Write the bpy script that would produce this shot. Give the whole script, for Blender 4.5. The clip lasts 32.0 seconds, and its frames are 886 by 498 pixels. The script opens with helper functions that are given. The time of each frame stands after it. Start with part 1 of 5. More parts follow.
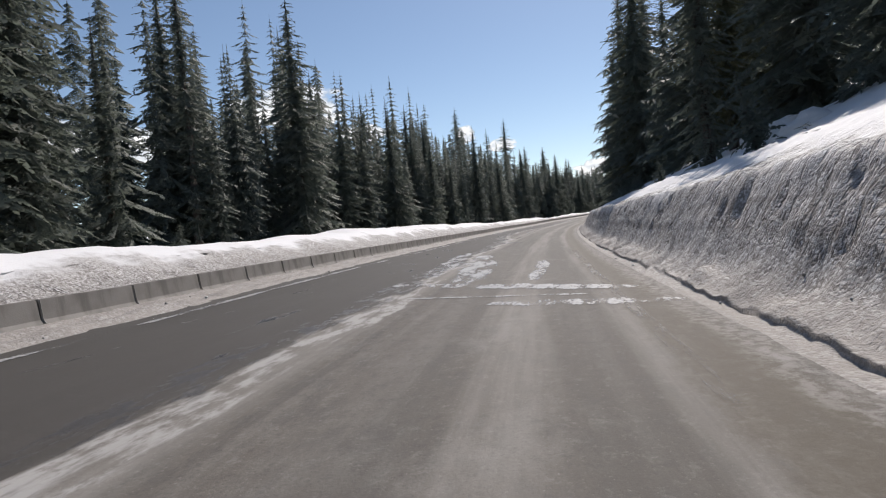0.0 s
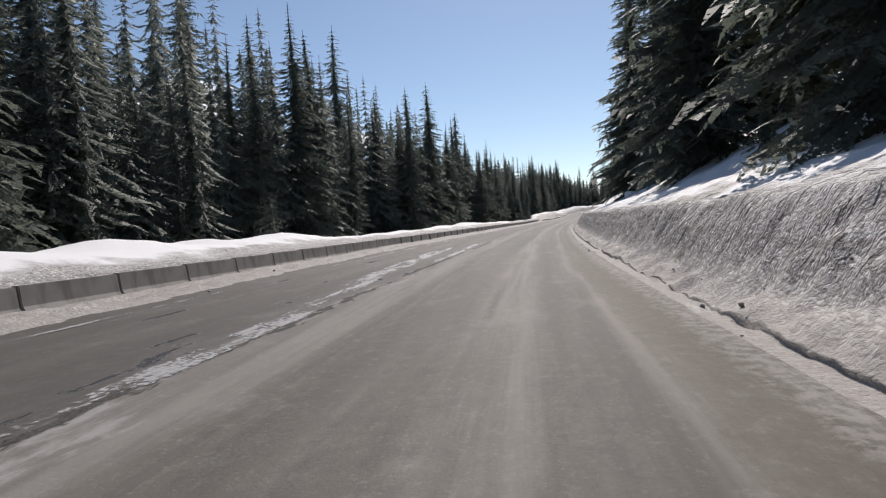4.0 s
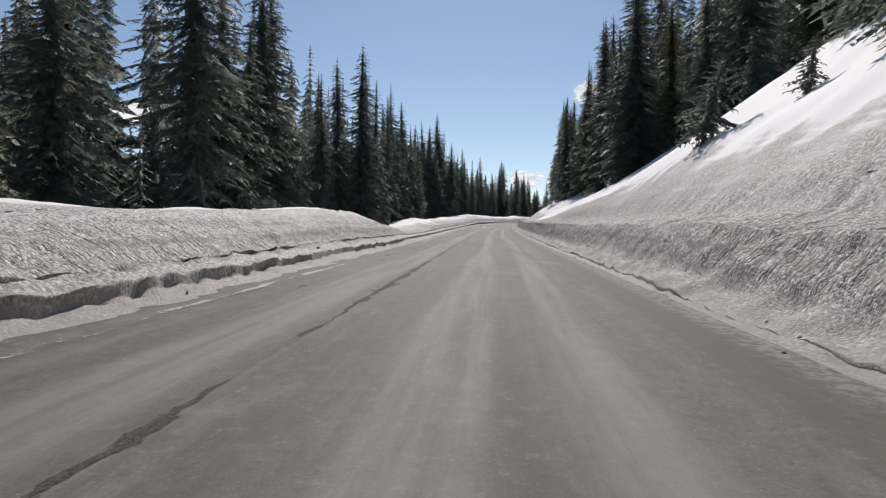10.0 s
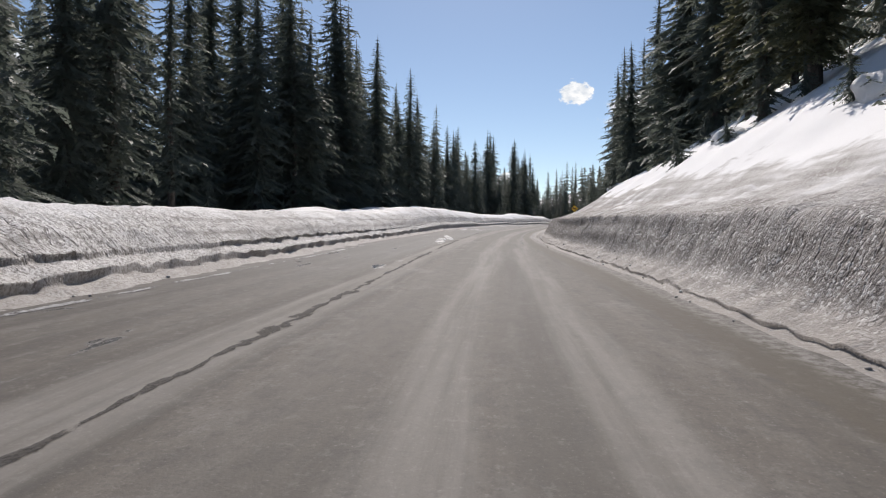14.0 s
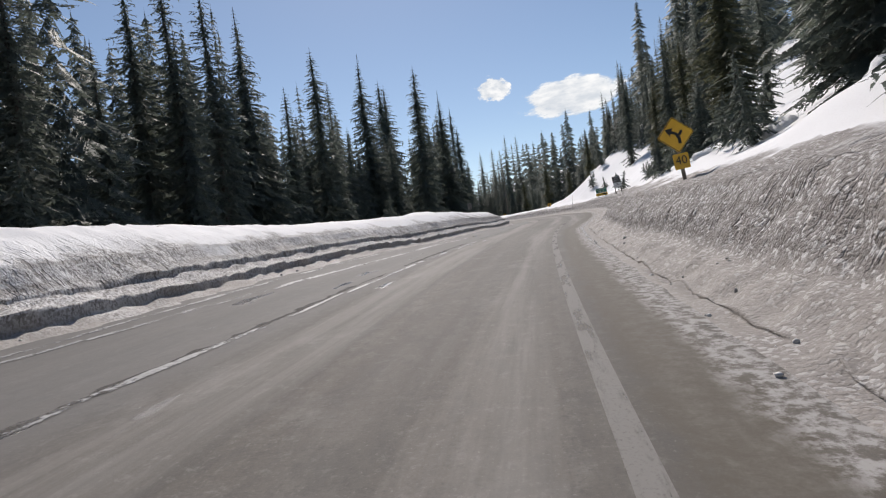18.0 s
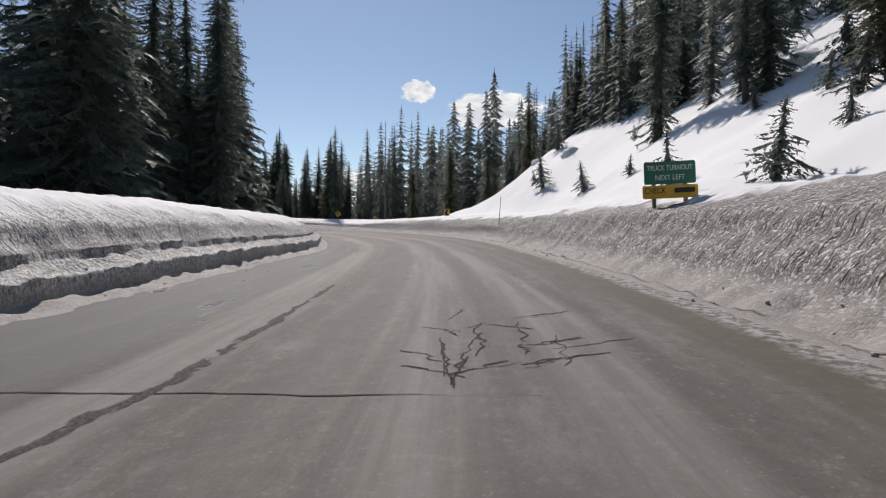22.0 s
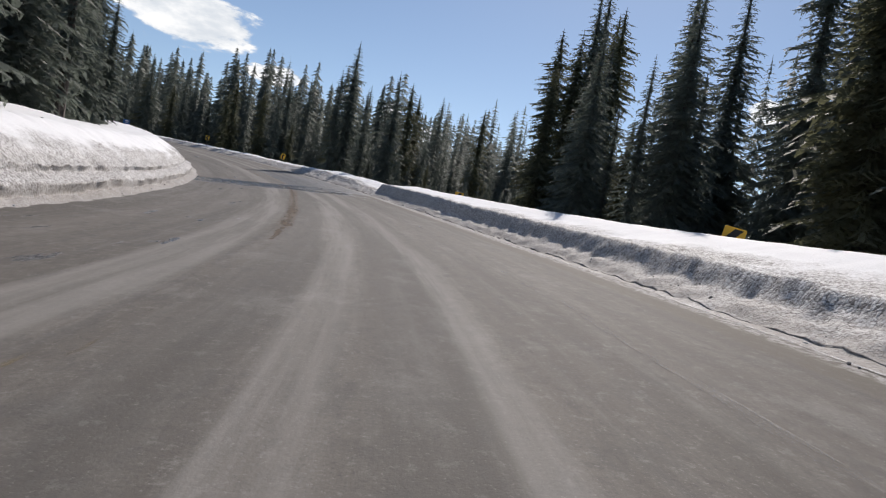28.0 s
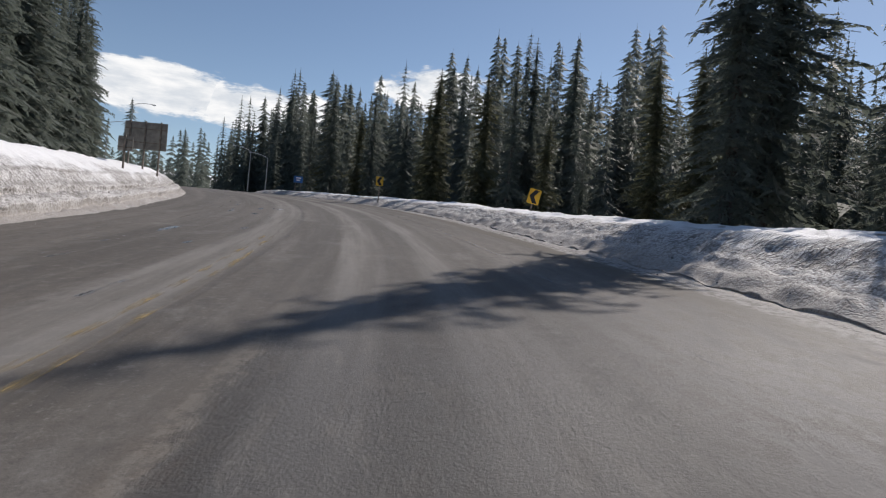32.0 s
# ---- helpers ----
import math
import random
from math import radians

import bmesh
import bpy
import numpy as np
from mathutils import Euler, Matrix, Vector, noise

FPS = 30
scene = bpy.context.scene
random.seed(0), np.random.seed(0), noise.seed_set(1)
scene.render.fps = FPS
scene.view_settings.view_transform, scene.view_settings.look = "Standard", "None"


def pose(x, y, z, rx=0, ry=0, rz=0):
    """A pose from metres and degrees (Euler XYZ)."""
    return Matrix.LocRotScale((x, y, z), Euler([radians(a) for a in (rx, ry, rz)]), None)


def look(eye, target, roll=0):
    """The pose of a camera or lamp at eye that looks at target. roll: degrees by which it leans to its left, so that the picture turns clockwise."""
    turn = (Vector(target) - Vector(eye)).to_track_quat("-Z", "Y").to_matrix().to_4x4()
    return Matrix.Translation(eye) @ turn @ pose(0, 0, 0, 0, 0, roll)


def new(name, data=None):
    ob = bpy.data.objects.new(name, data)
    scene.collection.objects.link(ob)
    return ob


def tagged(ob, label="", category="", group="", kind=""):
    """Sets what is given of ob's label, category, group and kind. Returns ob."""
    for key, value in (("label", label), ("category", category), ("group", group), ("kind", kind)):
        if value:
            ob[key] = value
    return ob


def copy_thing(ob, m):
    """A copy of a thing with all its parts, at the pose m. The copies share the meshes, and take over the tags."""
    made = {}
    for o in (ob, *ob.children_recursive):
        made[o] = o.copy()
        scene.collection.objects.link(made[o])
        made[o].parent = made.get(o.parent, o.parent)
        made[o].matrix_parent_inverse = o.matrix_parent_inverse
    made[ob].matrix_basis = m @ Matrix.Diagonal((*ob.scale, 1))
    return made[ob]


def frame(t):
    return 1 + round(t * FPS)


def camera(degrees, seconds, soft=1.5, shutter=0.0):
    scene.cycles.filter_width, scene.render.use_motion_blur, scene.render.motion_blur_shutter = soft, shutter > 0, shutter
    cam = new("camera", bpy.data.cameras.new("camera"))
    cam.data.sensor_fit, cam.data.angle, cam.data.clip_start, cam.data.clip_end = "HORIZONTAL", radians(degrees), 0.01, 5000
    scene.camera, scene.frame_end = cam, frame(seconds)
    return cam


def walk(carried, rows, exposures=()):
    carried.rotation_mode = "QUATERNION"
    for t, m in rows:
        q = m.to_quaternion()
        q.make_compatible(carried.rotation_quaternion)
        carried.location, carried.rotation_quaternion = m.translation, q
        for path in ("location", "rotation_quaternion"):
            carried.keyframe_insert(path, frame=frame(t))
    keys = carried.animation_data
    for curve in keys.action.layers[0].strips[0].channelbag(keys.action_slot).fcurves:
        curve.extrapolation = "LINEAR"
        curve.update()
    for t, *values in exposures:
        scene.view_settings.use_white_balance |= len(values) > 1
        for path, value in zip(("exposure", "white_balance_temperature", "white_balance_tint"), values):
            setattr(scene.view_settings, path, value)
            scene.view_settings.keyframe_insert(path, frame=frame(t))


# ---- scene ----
cam = camera(74.55, 32.0, soft=1.15)
# seconds, place in metres, yaw, pitch and lean in degrees
PATH = [
    (0.0, 0.00, 0.00, 0.00, 24.40, -2.02, -5.35),
    (0.5, -3.85, 14.50, -0.05, 23.39, -2.01, -5.68),
    (1.0, -7.36, 28.89, -0.09, 22.32, -1.90, -5.88),
    (1.5, -10.56, 43.14, -0.10, 21.31, -1.98, -5.33),
    (2.0, -13.43, 57.28, -0.10, 20.14, -1.88, -5.34),
    (2.5, -16.00, 71.30, -0.07, 18.86, -1.75, -5.61),
    (3.0, -18.25, 85.25, -0.03, 17.58, -1.65, -5.60),
    (3.5, -20.20, 99.15, 0.02, 16.21, -1.75, -4.80),
    (4.0, -21.87, 113.07, 0.10, 14.78, -1.84, -3.95),
    (4.5, -23.27, 127.01, 0.20, 13.72, -1.90, -2.60),
    (5.0, -24.41, 141.01, 0.32, 13.00, -1.76, -2.94),
    (5.5, -25.31, 155.05, 0.46, 12.36, -1.63, -3.28),
    (6.0, -25.99, 169.15, 0.63, 11.80, -1.50, -3.61),
    (6.5, -26.47, 183.25, 0.81, 11.33, -1.39, -3.95),
    (7.0, -26.77, 197.32, 1.01, 10.32, -1.51, -3.71),
    (7.5, -26.92, 211.27, 1.22, 9.37, -1.53, -3.37),
    (8.0, -26.95, 225.01, 1.43, 8.54, -1.45, -2.94),
    (8.5, -26.90, 238.46, 1.65, 7.42, -1.37, -2.30),
    (9.0, -26.79, 251.52, 1.87, 5.61, -1.40, -0.75),
    (9.5, -26.67, 264.20, 2.09, 4.72, -1.41, 0.38),
    (10.0, -26.54, 276.48, 2.31, 4.50, -1.37, 0.50),
    (10.5, -26.43, 288.44, 2.53, 4.51, -1.24, 0.07),
    (11.0, -26.33, 300.12, 2.75, 4.12, -1.25, 1.09),
    (11.5, -26.25, 311.57, 2.97, 3.98, -1.19, 1.06),
    (12.0, -26.17, 322.78, 3.20, 3.76, -1.03, 0.84),
    (12.5, -26.08, 333.78, 3.43, 3.21, -1.18, 1.10),
    (13.0, -25.96, 344.57, 3.67, 3.04, -1.09, 1.05),
    (13.5, -25.79, 355.14, 3.92, 3.06, -1.00, 0.87),
    (14.0, -25.55, 365.49, 4.18, 3.14, -1.04, 0.21),
    (14.5, -25.20, 375.58, 4.44, 3.08, -1.13, 0.42),
    (15.0, -24.74, 385.38, 4.72, 2.95, -0.90, -1.29),
    (15.5, -24.13, 394.89, 5.00, 2.61, -0.67, -3.00),
    (16.0, -23.35, 404.10, 5.29, 2.12, -0.43, -4.70),
    (16.5, -22.40, 413.02, 5.59, 1.47, -0.19, -6.41),
    (17.0, -21.25, 421.66, 5.89, 0.15, -0.29, -7.66),
    (17.5, -19.92, 430.04, 6.20, -1.30, -0.57, -7.42),
    (18.0, -18.41, 438.15, 6.52, -2.75, -0.60, -7.42),
    (18.5, -16.74, 445.99, 6.83, -4.41, -0.55, -7.53),
    (19.0, -14.94, 453.57, 7.13, -5.87, -0.51, -6.91),
    (19.5, -13.04, 460.93, 7.43, -7.85, -0.58, -5.82),
    (20.0, -11.08, 468.10, 7.72, -9.34, -0.71, -4.44),
    (20.5, -9.10, 475.13, 7.99, -10.23, -0.81, -3.58),
    (21.0, -7.13, 482.07, 8.25, -11.08, -1.02, -2.58),
    (21.5, -5.20, 489.03, 8.49, -11.86, -1.10, -1.07),
    (22.0, -3.35, 496.12, 8.72, -12.23, -1.10, 0.55),
    (22.5, -1.63, 503.40, 8.95, -12.20, -1.14, 2.88),
    (23.0, -0.10, 510.93, 9.16, -11.55, -1.19, 6.11),
    (23.5, 1.15, 518.68, 9.35, -10.22, -1.29, 8.12),
    (24.0, 2.04, 526.57, 9.54, -8.40, -1.68, 9.47),
    (24.5, 2.54, 534.59, 9.71, -6.84, -1.95, 11.45),
    (25.0, 2.58, 542.70, 9.88, -3.49, -2.30, 11.59),
    (25.5, 2.14, 550.87, 10.04, -0.02, -2.61, 11.73),
    (26.0, 1.20, 559.06, 10.21, 3.53, -2.87, 11.87),
    (26.5, -0.25, 567.20, 10.38, 7.10, -3.09, 12.01),
    (27.0, -2.20, 575.23, 10.57, 10.56, -2.86, 11.76),
    (27.5, -4.61, 583.06, 10.78, 13.91, -2.54, 10.93),
    (28.0, -7.44, 590.63, 11.03, 16.82, -2.21, 10.12),
    (28.5, -10.65, 597.92, 11.30, 19.43, -1.87, 10.14),
    (29.0, -14.21, 604.92, 11.62, 22.44, -1.49, 10.41),
    (29.5, -18.07, 611.60, 11.98, 25.59, -1.27, 10.39),
    (30.0, -22.17, 617.93, 12.37, 28.79, -1.12, 10.46),
    (30.5, -26.46, 623.90, 12.80, 32.26, -1.36, 10.23),
    (31.0, -30.86, 629.46, 13.26, 36.27, -1.43, 8.40),
    (31.5, -35.35, 634.61, 13.75, 39.62, -1.03, 6.11),
    (32.0, -39.89, 639.35, 14.25, 41.20, -0.81, 5.35),
]

walk(cam, [(t, pose(x, y, z, 90 + pitch, 0, yaw) @ pose(0, 0, 0, 0, 0, lean)) for t, x, y, z, yaw, pitch, lean in PATH],
     [(t, stops, 6680.0, 10.0) for t, stops in ((0.0, 0.22), (4.0, 0.22), (8.0, 0.05), (11.0, 0.06), (14.0, 0.2), (17.0, 0.12), (20.0, 0.08), (23.0, 0.0), (25.0, 0.06), (27.0, 0.20), (29.0, 0.18), (31.0, 0.06), (32.0, 0.1))])

# ---- sky and sun ----
SUN_YAW, SUN_UP = radians(1.5), radians(44.0)   # the sun stands ahead, high over the valley
world = bpy.data.worlds.new("sky")
scene.world = world
world.use_nodes = True
wn, wl = world.node_tree.nodes, world.node_tree.links
wn.clear()
sky = wn.new("ShaderNodeTexSky")
sky.sky_type, sky.sun_disc = "NISHITA", False
sky.sun_elevation, sky.sun_rotation = SUN_UP, -SUN_YAW
sky.altitude, sky.air_density, sky.dust_density, sky.ozone_density = 1500, 1.0, 0.6, 1.0
background, world_out = wn.new("ShaderNodeBackground"), wn.new("ShaderNodeOutputWorld")
background.inputs["Strength"].default_value = 0.094
wl.new(sky.outputs[0], background.inputs[0])
wl.new(background.outputs[0], world_out.inputs[0])
sun = new("sun", bpy.data.lights.new("sun", "SUN"))
sun.data.energy, sun.data.angle, sun.data.color = 3.75, radians(0.53), (1.0, 0.935, 0.895)
toward = Vector((-math.sin(SUN_YAW) * math.cos(SUN_UP), math.cos(SUN_YAW) * math.cos(SUN_UP), math.sin(SUN_UP)))
sun.matrix_world = look(toward * 300, (0, 0, 0))


# ---- materials ----
class Nodes:
    """Short hand for building a node material."""

    def __init__(self, name):
        self.mat = bpy.data.materials.new(name)
        self.mat.use_nodes = True
        self.tree = self.mat.node_tree
        self.shader = self.tree.nodes["Principled BSDF"]

    def put(self, socket, value):
        if isinstance(value, bpy.types.NodeSocket):
            self.tree.links.new(value, socket)
        elif isinstance(value, (tuple, list)) and len(value) == 3 and socket.type == "RGBA":
            socket.default_value = (*value, 1)
        else:
            socket.default_value = value

    def node(self, kind, out=0, **inputs):
        n = self.tree.nodes.new(kind)
        for key, value in inputs.items():
            self.put(n.inputs[int(key[1:])] if key[0] == "i" and key[1:].isdigit() else n.inputs[key], value)
        return n.outputs[out] if out is not None else n

    def noise(self, vector, scale, detail=4.0, rough=0.55, colour=False):
        n = self.tree.nodes.new("ShaderNodeTexNoise")
        self.put(n.inputs["Vector"], vector)
        n.inputs["Scale"].default_value, n.inputs["Detail"].default_value, n.inputs["Roughness"].default_value = scale, detail, rough
        return n.outputs[1 if colour else 0]

    def scaled(self, vector, by, shift=(0, 0, 0)):
        n = self.tree.nodes.new("ShaderNodeMapping")
        self.put(n.inputs["Vector"], vector)
        n.inputs["Scale"].default_value, n.inputs["Location"].default_value = by, shift
        return n.outputs[0]

    def math(self, op, a, b=0.0, clamp=False):
        n = self.tree.nodes.new("ShaderNodeMath")
        n.operation, n.use_clamp = op, clamp
        self.put(n.inputs[0], a), self.put(n.inputs[1], b)
        return n.outputs[0]

    def step(self, value, low, high, to_low=0.0, to_high=1.0):
        n = self.tree.nodes.new("ShaderNodeMapRange")
        n.interpolation_type = "SMOOTHSTEP"
        self.put(n.inputs["Value"], value)
        for k, v in (("From Min", low), ("From Max", high), ("To Min", to_low), ("To Max", to_high)):
            self.put(n.inputs[k], v)
        return n.outputs[0]

    def mix(self, fac, a, b):
        n = self.tree.nodes.new("ShaderNodeMix")
        n.data_type = "RGBA"
        self.put(n.inputs[0], fac), self.put(n.inputs[6], a), self.put(n.inputs[7], b)
        return n.outputs[2]

    def around(self, value, middle, half, soft):
        """1 within half of middle, fading out over soft."""
        return self.step(self.math("ABSOLUTE", self.math("SUBTRACT", value, middle)), half, half + soft, 1.0, 0.0)

    def coords(self):
        return self.node("ShaderNodeTexCoord", 3)

    def road(self):
        """Along, across and height in the road's own frame."""
        n = self.tree.nodes.new("ShaderNodeAttribute")
        n.attribute_name = "along"
        split = self.node("ShaderNodeSeparateXYZ", None, i0=n.outputs["Vector"])
        return n.outputs["Vector"], split.outputs[0], split.outputs[1], split.outputs[2]

    def bump(self, height, strength, distance=0.02):
        n = self.tree.nodes.new("ShaderNodeBump")
        n.inputs["Strength"].default_value, n.inputs["Distance"].default_value = strength, distance
        self.put(n.inputs["Height"], height)
        self.put(self.shader.inputs["Normal"], n.outputs[0])

    def done(self, colour, rough=0.8, metal=0.0, spec=0.5):
        s = self.shader.inputs
        self.put(s["Base Color"], colour), self.put(s["Roughness"], rough), self.put(s["Metallic"], metal)
        self.put(s["Specular IOR Level"], spec)
        return self.mat


def plain(name, colour, rough=0.6, metal=0.0, vary=0.15, scale=8.0):
    m = Nodes(name)
    n = m.noise(m.coords(), scale, 6)
    fine = m.noise(m.coords(), scale * 9, 3)
    dark = tuple(c * (1 - vary) for c in colour)
    light = tuple(min(1, c * (1 + vary)) for c in colour)
    m.bump(fine, 0.12, 0.01)
    return m.done(m.mix(m.step(n, 0.3, 0.7), dark, light), m.step(fine, 0.3, 0.7, rough - 0.08, rough + 0.08), metal)


def asphalt():
    m = Nodes("salted_asphalt")
    p, s, u, gap = m.road()
    wide = m.noise(m.scaled(p, (0.05, 0.6, 1)), 1.0, 5)
    streak = m.noise(m.scaled(p, (0.12, 2.6, 1)), 1.0, 6, 0.65)
    grit = m.noise(m.scaled(p, (1, 1, 0)), 32, 5, 0.75)
    mottle = m.noise(m.scaled(p, (1, 2.2, 0)), 1.6, 7, 0.68)
    patch = m.noise(m.scaled(p, (0.12, 0.35, 1)), 1.0, 7, 0.6)
    base = m.mix(m.step(wide, 0.3, 0.7), (0.091, 0.080, 0.068), (0.146, 0.130, 0.112))
    base = m.mix(m.step(streak, 0.45, 0.72, 0.0, 0.30), base, (0.25, 0.237, 0.218))
    base = m.mix(m.step(mottle, 0.46, 0.66, 0.0, 0.6), base, (0.088, 0.082, 0.075))
    salt = m.noise(m.scaled(p, (0.45, 0.8, 0)), 1.0, 8, 0.7)
    base = m.mix(m.step(salt, 0.52, 0.70, 0.0, 0.5), base, (0.24, 0.229, 0.212))
    stony = m.noise(m.scaled(p, (1, 1, 0)), 6.0, 9, 0.8)
    base = m.mix(m.step(stony, 0.52, 0.62, 0.0, 0.4), base, (0.06, 0.056, 0.051))
    base = m.mix(m.step(stony, 0.46, 0.38, 0.0, 0.35), base, (0.26, 0.249, 0.232))
    base = m.mix(m.step(grit, 0.52, 0.68, 0.0, 0.7), base, (0.085, 0.08, 0.076))
    base = m.mix(m.step(grit, 0.42, 0.30, 0.0, 0.45), base, (0.38, 0.365, 0.34))
    # wheel tracks polished a little darker
    for middle in (-1.25, 0.45):
        base = m.mix(m.math("MULTIPLY", m.around(m.math("ADD", u, m.math("MULTIPLY", m.math("SUBTRACT", wide, 0.5), 0.5)), middle, 0.2, 0.4), 0.34), base, (0.108, 0.100, 0.090))
    # pale bands of dried salt beside the tracks
    for middle, half in ((-2.8, 0.3), (-0.38, 0.16), (1.0, 0.12)):
        band = m.math("MULTIPLY", m.around(m.math("ADD", u, m.math("MULTIPLY", m.math("SUBTRACT", wide, 0.5), 1.2)), middle, half, 0.35), m.step(streak, 0.32, 0.60, 0.35, 1.0))
        base = m.mix(m.math("MULTIPLY", band, 0.46), base, (0.29, 0.275, 0.252))
    # brown sand along the lane edges
    wander = m.math("MULTIPLY", m.math("SUBTRACT", mottle, 0.5), 0.5)
    sand = m.math("MULTIPLY", m.around(m.math("ADD", gap, wander), 0.60, 0.24, 0.20), m.step(patch, 0.30, 0.54, 0.7, 1.0))
    sand = m.math("MULTIPLY", sand, m.step(stony, 0.36, 0.60, 0.6, 1.0))
    base = m.mix(m.math("MULTIPLY", sand, 0.88), base, (0.098, 0.083, 0.062))
    # pale crust of salt and ice at the foot of the bank
    crust = m.math("MULTIPLY", m.step(m.math("ADD", gap, wander), 0.5, 0.25), m.math("MULTIPLY", m.step(m.noise(m.scaled(p, (1, 1, 0)), 7.0, 6, 0.7), 0.42, 0.58, 0.0, 0.9), m.step(s, 395, 425, 0.4, 1.0)))
    base = m.mix(crust, base, (0.40, 0.385, 0.37))
    # brown crumbled rut along the middle near the top of the pass
    middle_line = m.step(s, 624, 647, -1.98, -1.02)
    rut = m.math("MULTIPLY", m.around(m.math("SUBTRACT", m.math("ADD", u, m.math("MULTIPLY", wander, 0.5)), middle_line), 0.0, 0.12, 0.2), m.around(s, 636, 18, 8))
    rut = m.math("MULTIPLY", rut, m.step(m.noise(m.scaled(p, (1, 1, 0)), 5.0, 4, 0.6), 0.38, 0.56, 0.25, 1.0))
    base = m.mix(m.math("MULTIPLY", rut, 0.95), base, (0.10, 0.072, 0.05))
    # the far lane is greyer, with less sand on it
    far_lane = m.math("MULTIPLY", m.around(s, 455, 60, 25), m.step(m.math("ADD", u, m.math("MULTIPLY", wander, 0.6)), -3.0, -4.0))
    base = m.mix(m.math("MULTIPLY", far_lane, 0.55), base, (0.148, 0.147, 0.145))
    # long seam between the lanes
    wob = m.math("MULTIPLY", m.math("SUBTRACT", m.noise(m.scaled(p, (0.4, 0, 0)), 1.0, 4), 0.5), 0.25)
    seam = m.around(m.math("ADD", u, wob), -2.15, 0.03, 0.06)
    seam = m.math("MULTIPLY", seam, m.step(m.noise(m.scaled(p, (0.25, 1.5, 0)), 1.0, 5), 0.30, 0.46))
    base = m.mix(m.math("MULTIPLY", seam, 0.3), base, (0.085, 0.08, 0.075))
    # melt water on the lane beyond the seam, and small wet spots elsewhere
    edge = m.noise(m.scaled(p, (0.35, 1.4, 0)), 1.0, 7, 0.6)
    early = m.step(s, 95, 150, 1.0, 0.0)
    wet = m.math("MULTIPLY", m.step(edge, 0.62, 0.66), m.around(u, -5.0, 1.4, 1.0))
    # a damp lane with a ragged, salt-rimmed border
    border = m.math("ADD", m.math("ADD", m.step(s, 36, 60, -2.9, -4.6), m.step(s, 72, 92, 0.0, 1.3)), m.math("MULTIPLY", m.math("SUBTRACT", m.noise(m.scaled(p, (0.13, 0.5, 0)), 1.0, 7, 0.62), 0.5), 3.2))
    inside = m.math("SUBTRACT", border, u)
    damp = m.math("MULTIPLY", m.step(inside, 0.0, 0.12), early)
    base = m.mix(m.math("MULTIPLY", damp, 0.86), base, (0.050, 0.046, 0.042))
    rim = m.math("MULTIPLY", m.math("MULTIPLY", m.around(inside, -0.12, 0.05, 0.14), early), m.step(mottle, 0.40, 0.55))
    base = m.mix(m.math("MULTIPLY", rim, 0.75), base, (0.44, 0.43, 0.415))
    reach_s = m.math("MULTIPLY", m.math("ABSOLUTE", m.math("SUBTRACT", m.math("ADD", s, m.math("MULTIPLY", m.math("ADD", u, 2.2), 0.9)), 36.6)), 2.6)
    reach_u = m.math("MULTIPLY", m.math("ABSOLUTE", m.math("ADD", u, 2.3)), 1.15)
    tongue = m.math("ADD", m.math("ADD", reach_s, reach_u), m.math("MULTIPLY", m.math("SUBTRACT", m.noise(m.scaled(p, (1.6, 1.6, 0)), 1.0, 6, 0.65), 0.5), 2.2))
    wet = m.math("MAXIMUM", wet, m.step(tongue, 1.0, 0.85))
    pool = m.math("MULTIPLY", m.math("MULTIPLY", m.around(inside, 0.35, 0.3, 0.1), m.step(mottle, 0.50, 0.55)), early)
    wet = m.math("MAXIMUM", wet, m.math("MULTIPLY", pool, 0.5))
    # the driving lane lies wet and dark below the summit
    late = m.math("MULTIPLY", m.step(m.math("ADD", s, m.math("MULTIPLY", m.math("SUBTRACT", edge, 0.5), 9.0)), 641, 644), m.step(s, 668, 655))
    lane = m.math("MULTIPLY", late, m.step(m.math("ADD", u, m.math("SUBTRACT", m.math("MULTIPLY", m.math("SUBTRACT", mottle, 0.5), 0.8), middle_line)), -0.05, 0.08))
    lane = m.math("MULTIPLY", lane, m.step(mottle, 0.62, 0.5, 0.55, 1.0))
    # melt water running across the road in slanting bands
    slant = m.math("ADD", m.math("SUBTRACT", s, m.math("MULTIPLY", u, 0.45)), m.math("ADD", m.math("MULTIPLY", m.math("SUBTRACT", edge, 0.5), 1.3), m.math("MULTIPLY", m.math("SUBTRACT", mottle, 0.5), 1.1)))
    cross = m.noise(m.node("ShaderNodeCombineXYZ", 0, i0=m.math("MULTIPLY", slant, 1.5), i1=m.math("MULTIPLY", u, 0.16)), 1.0, 6, 0.62)
    for middle, half in ((585.6, 0.38), (588.7, 0.62)):
        wet = m.math("MAXIMUM", wet, m.math("MULTIPLY", m.around(slant, middle, half, 0.12), m.step(u, 3.6, 2.6)))
    wet = m.math("MAXIMUM", wet, m.math("MULTIPLY", m.math("MULTIPLY", m.around(slant, 642, 2.6, 1.0), m.step(u, 4.0, 2.5)), m.step(cross, 0.46, 0.50)))
    base = m.mix(m.math("MULTIPLY", wet, 0.85), base, (0.05, 0.049, 0.049))
    base = m.mix(m.math("MULTIPLY", lane, 0.78), base, (0.045, 0.044, 0.043))
    # pale ice on the right, with the sun's glint put into its colour
    ice_glint = m.math("MULTIPLY", m.math("MULTIPLY", late, m.step(m.math("ADD", u, wander), 1.2, 3.0)), m.step(m.math("ADD", mottle, m.math("MULTIPLY", m.math("SUBTRACT", stony, 0.5), 0.8)), 0.40, 0.56))
    base = m.mix(m.math("MULTIPLY", ice_glint, 0.6), base, (0.22, 0.22, 0.225))
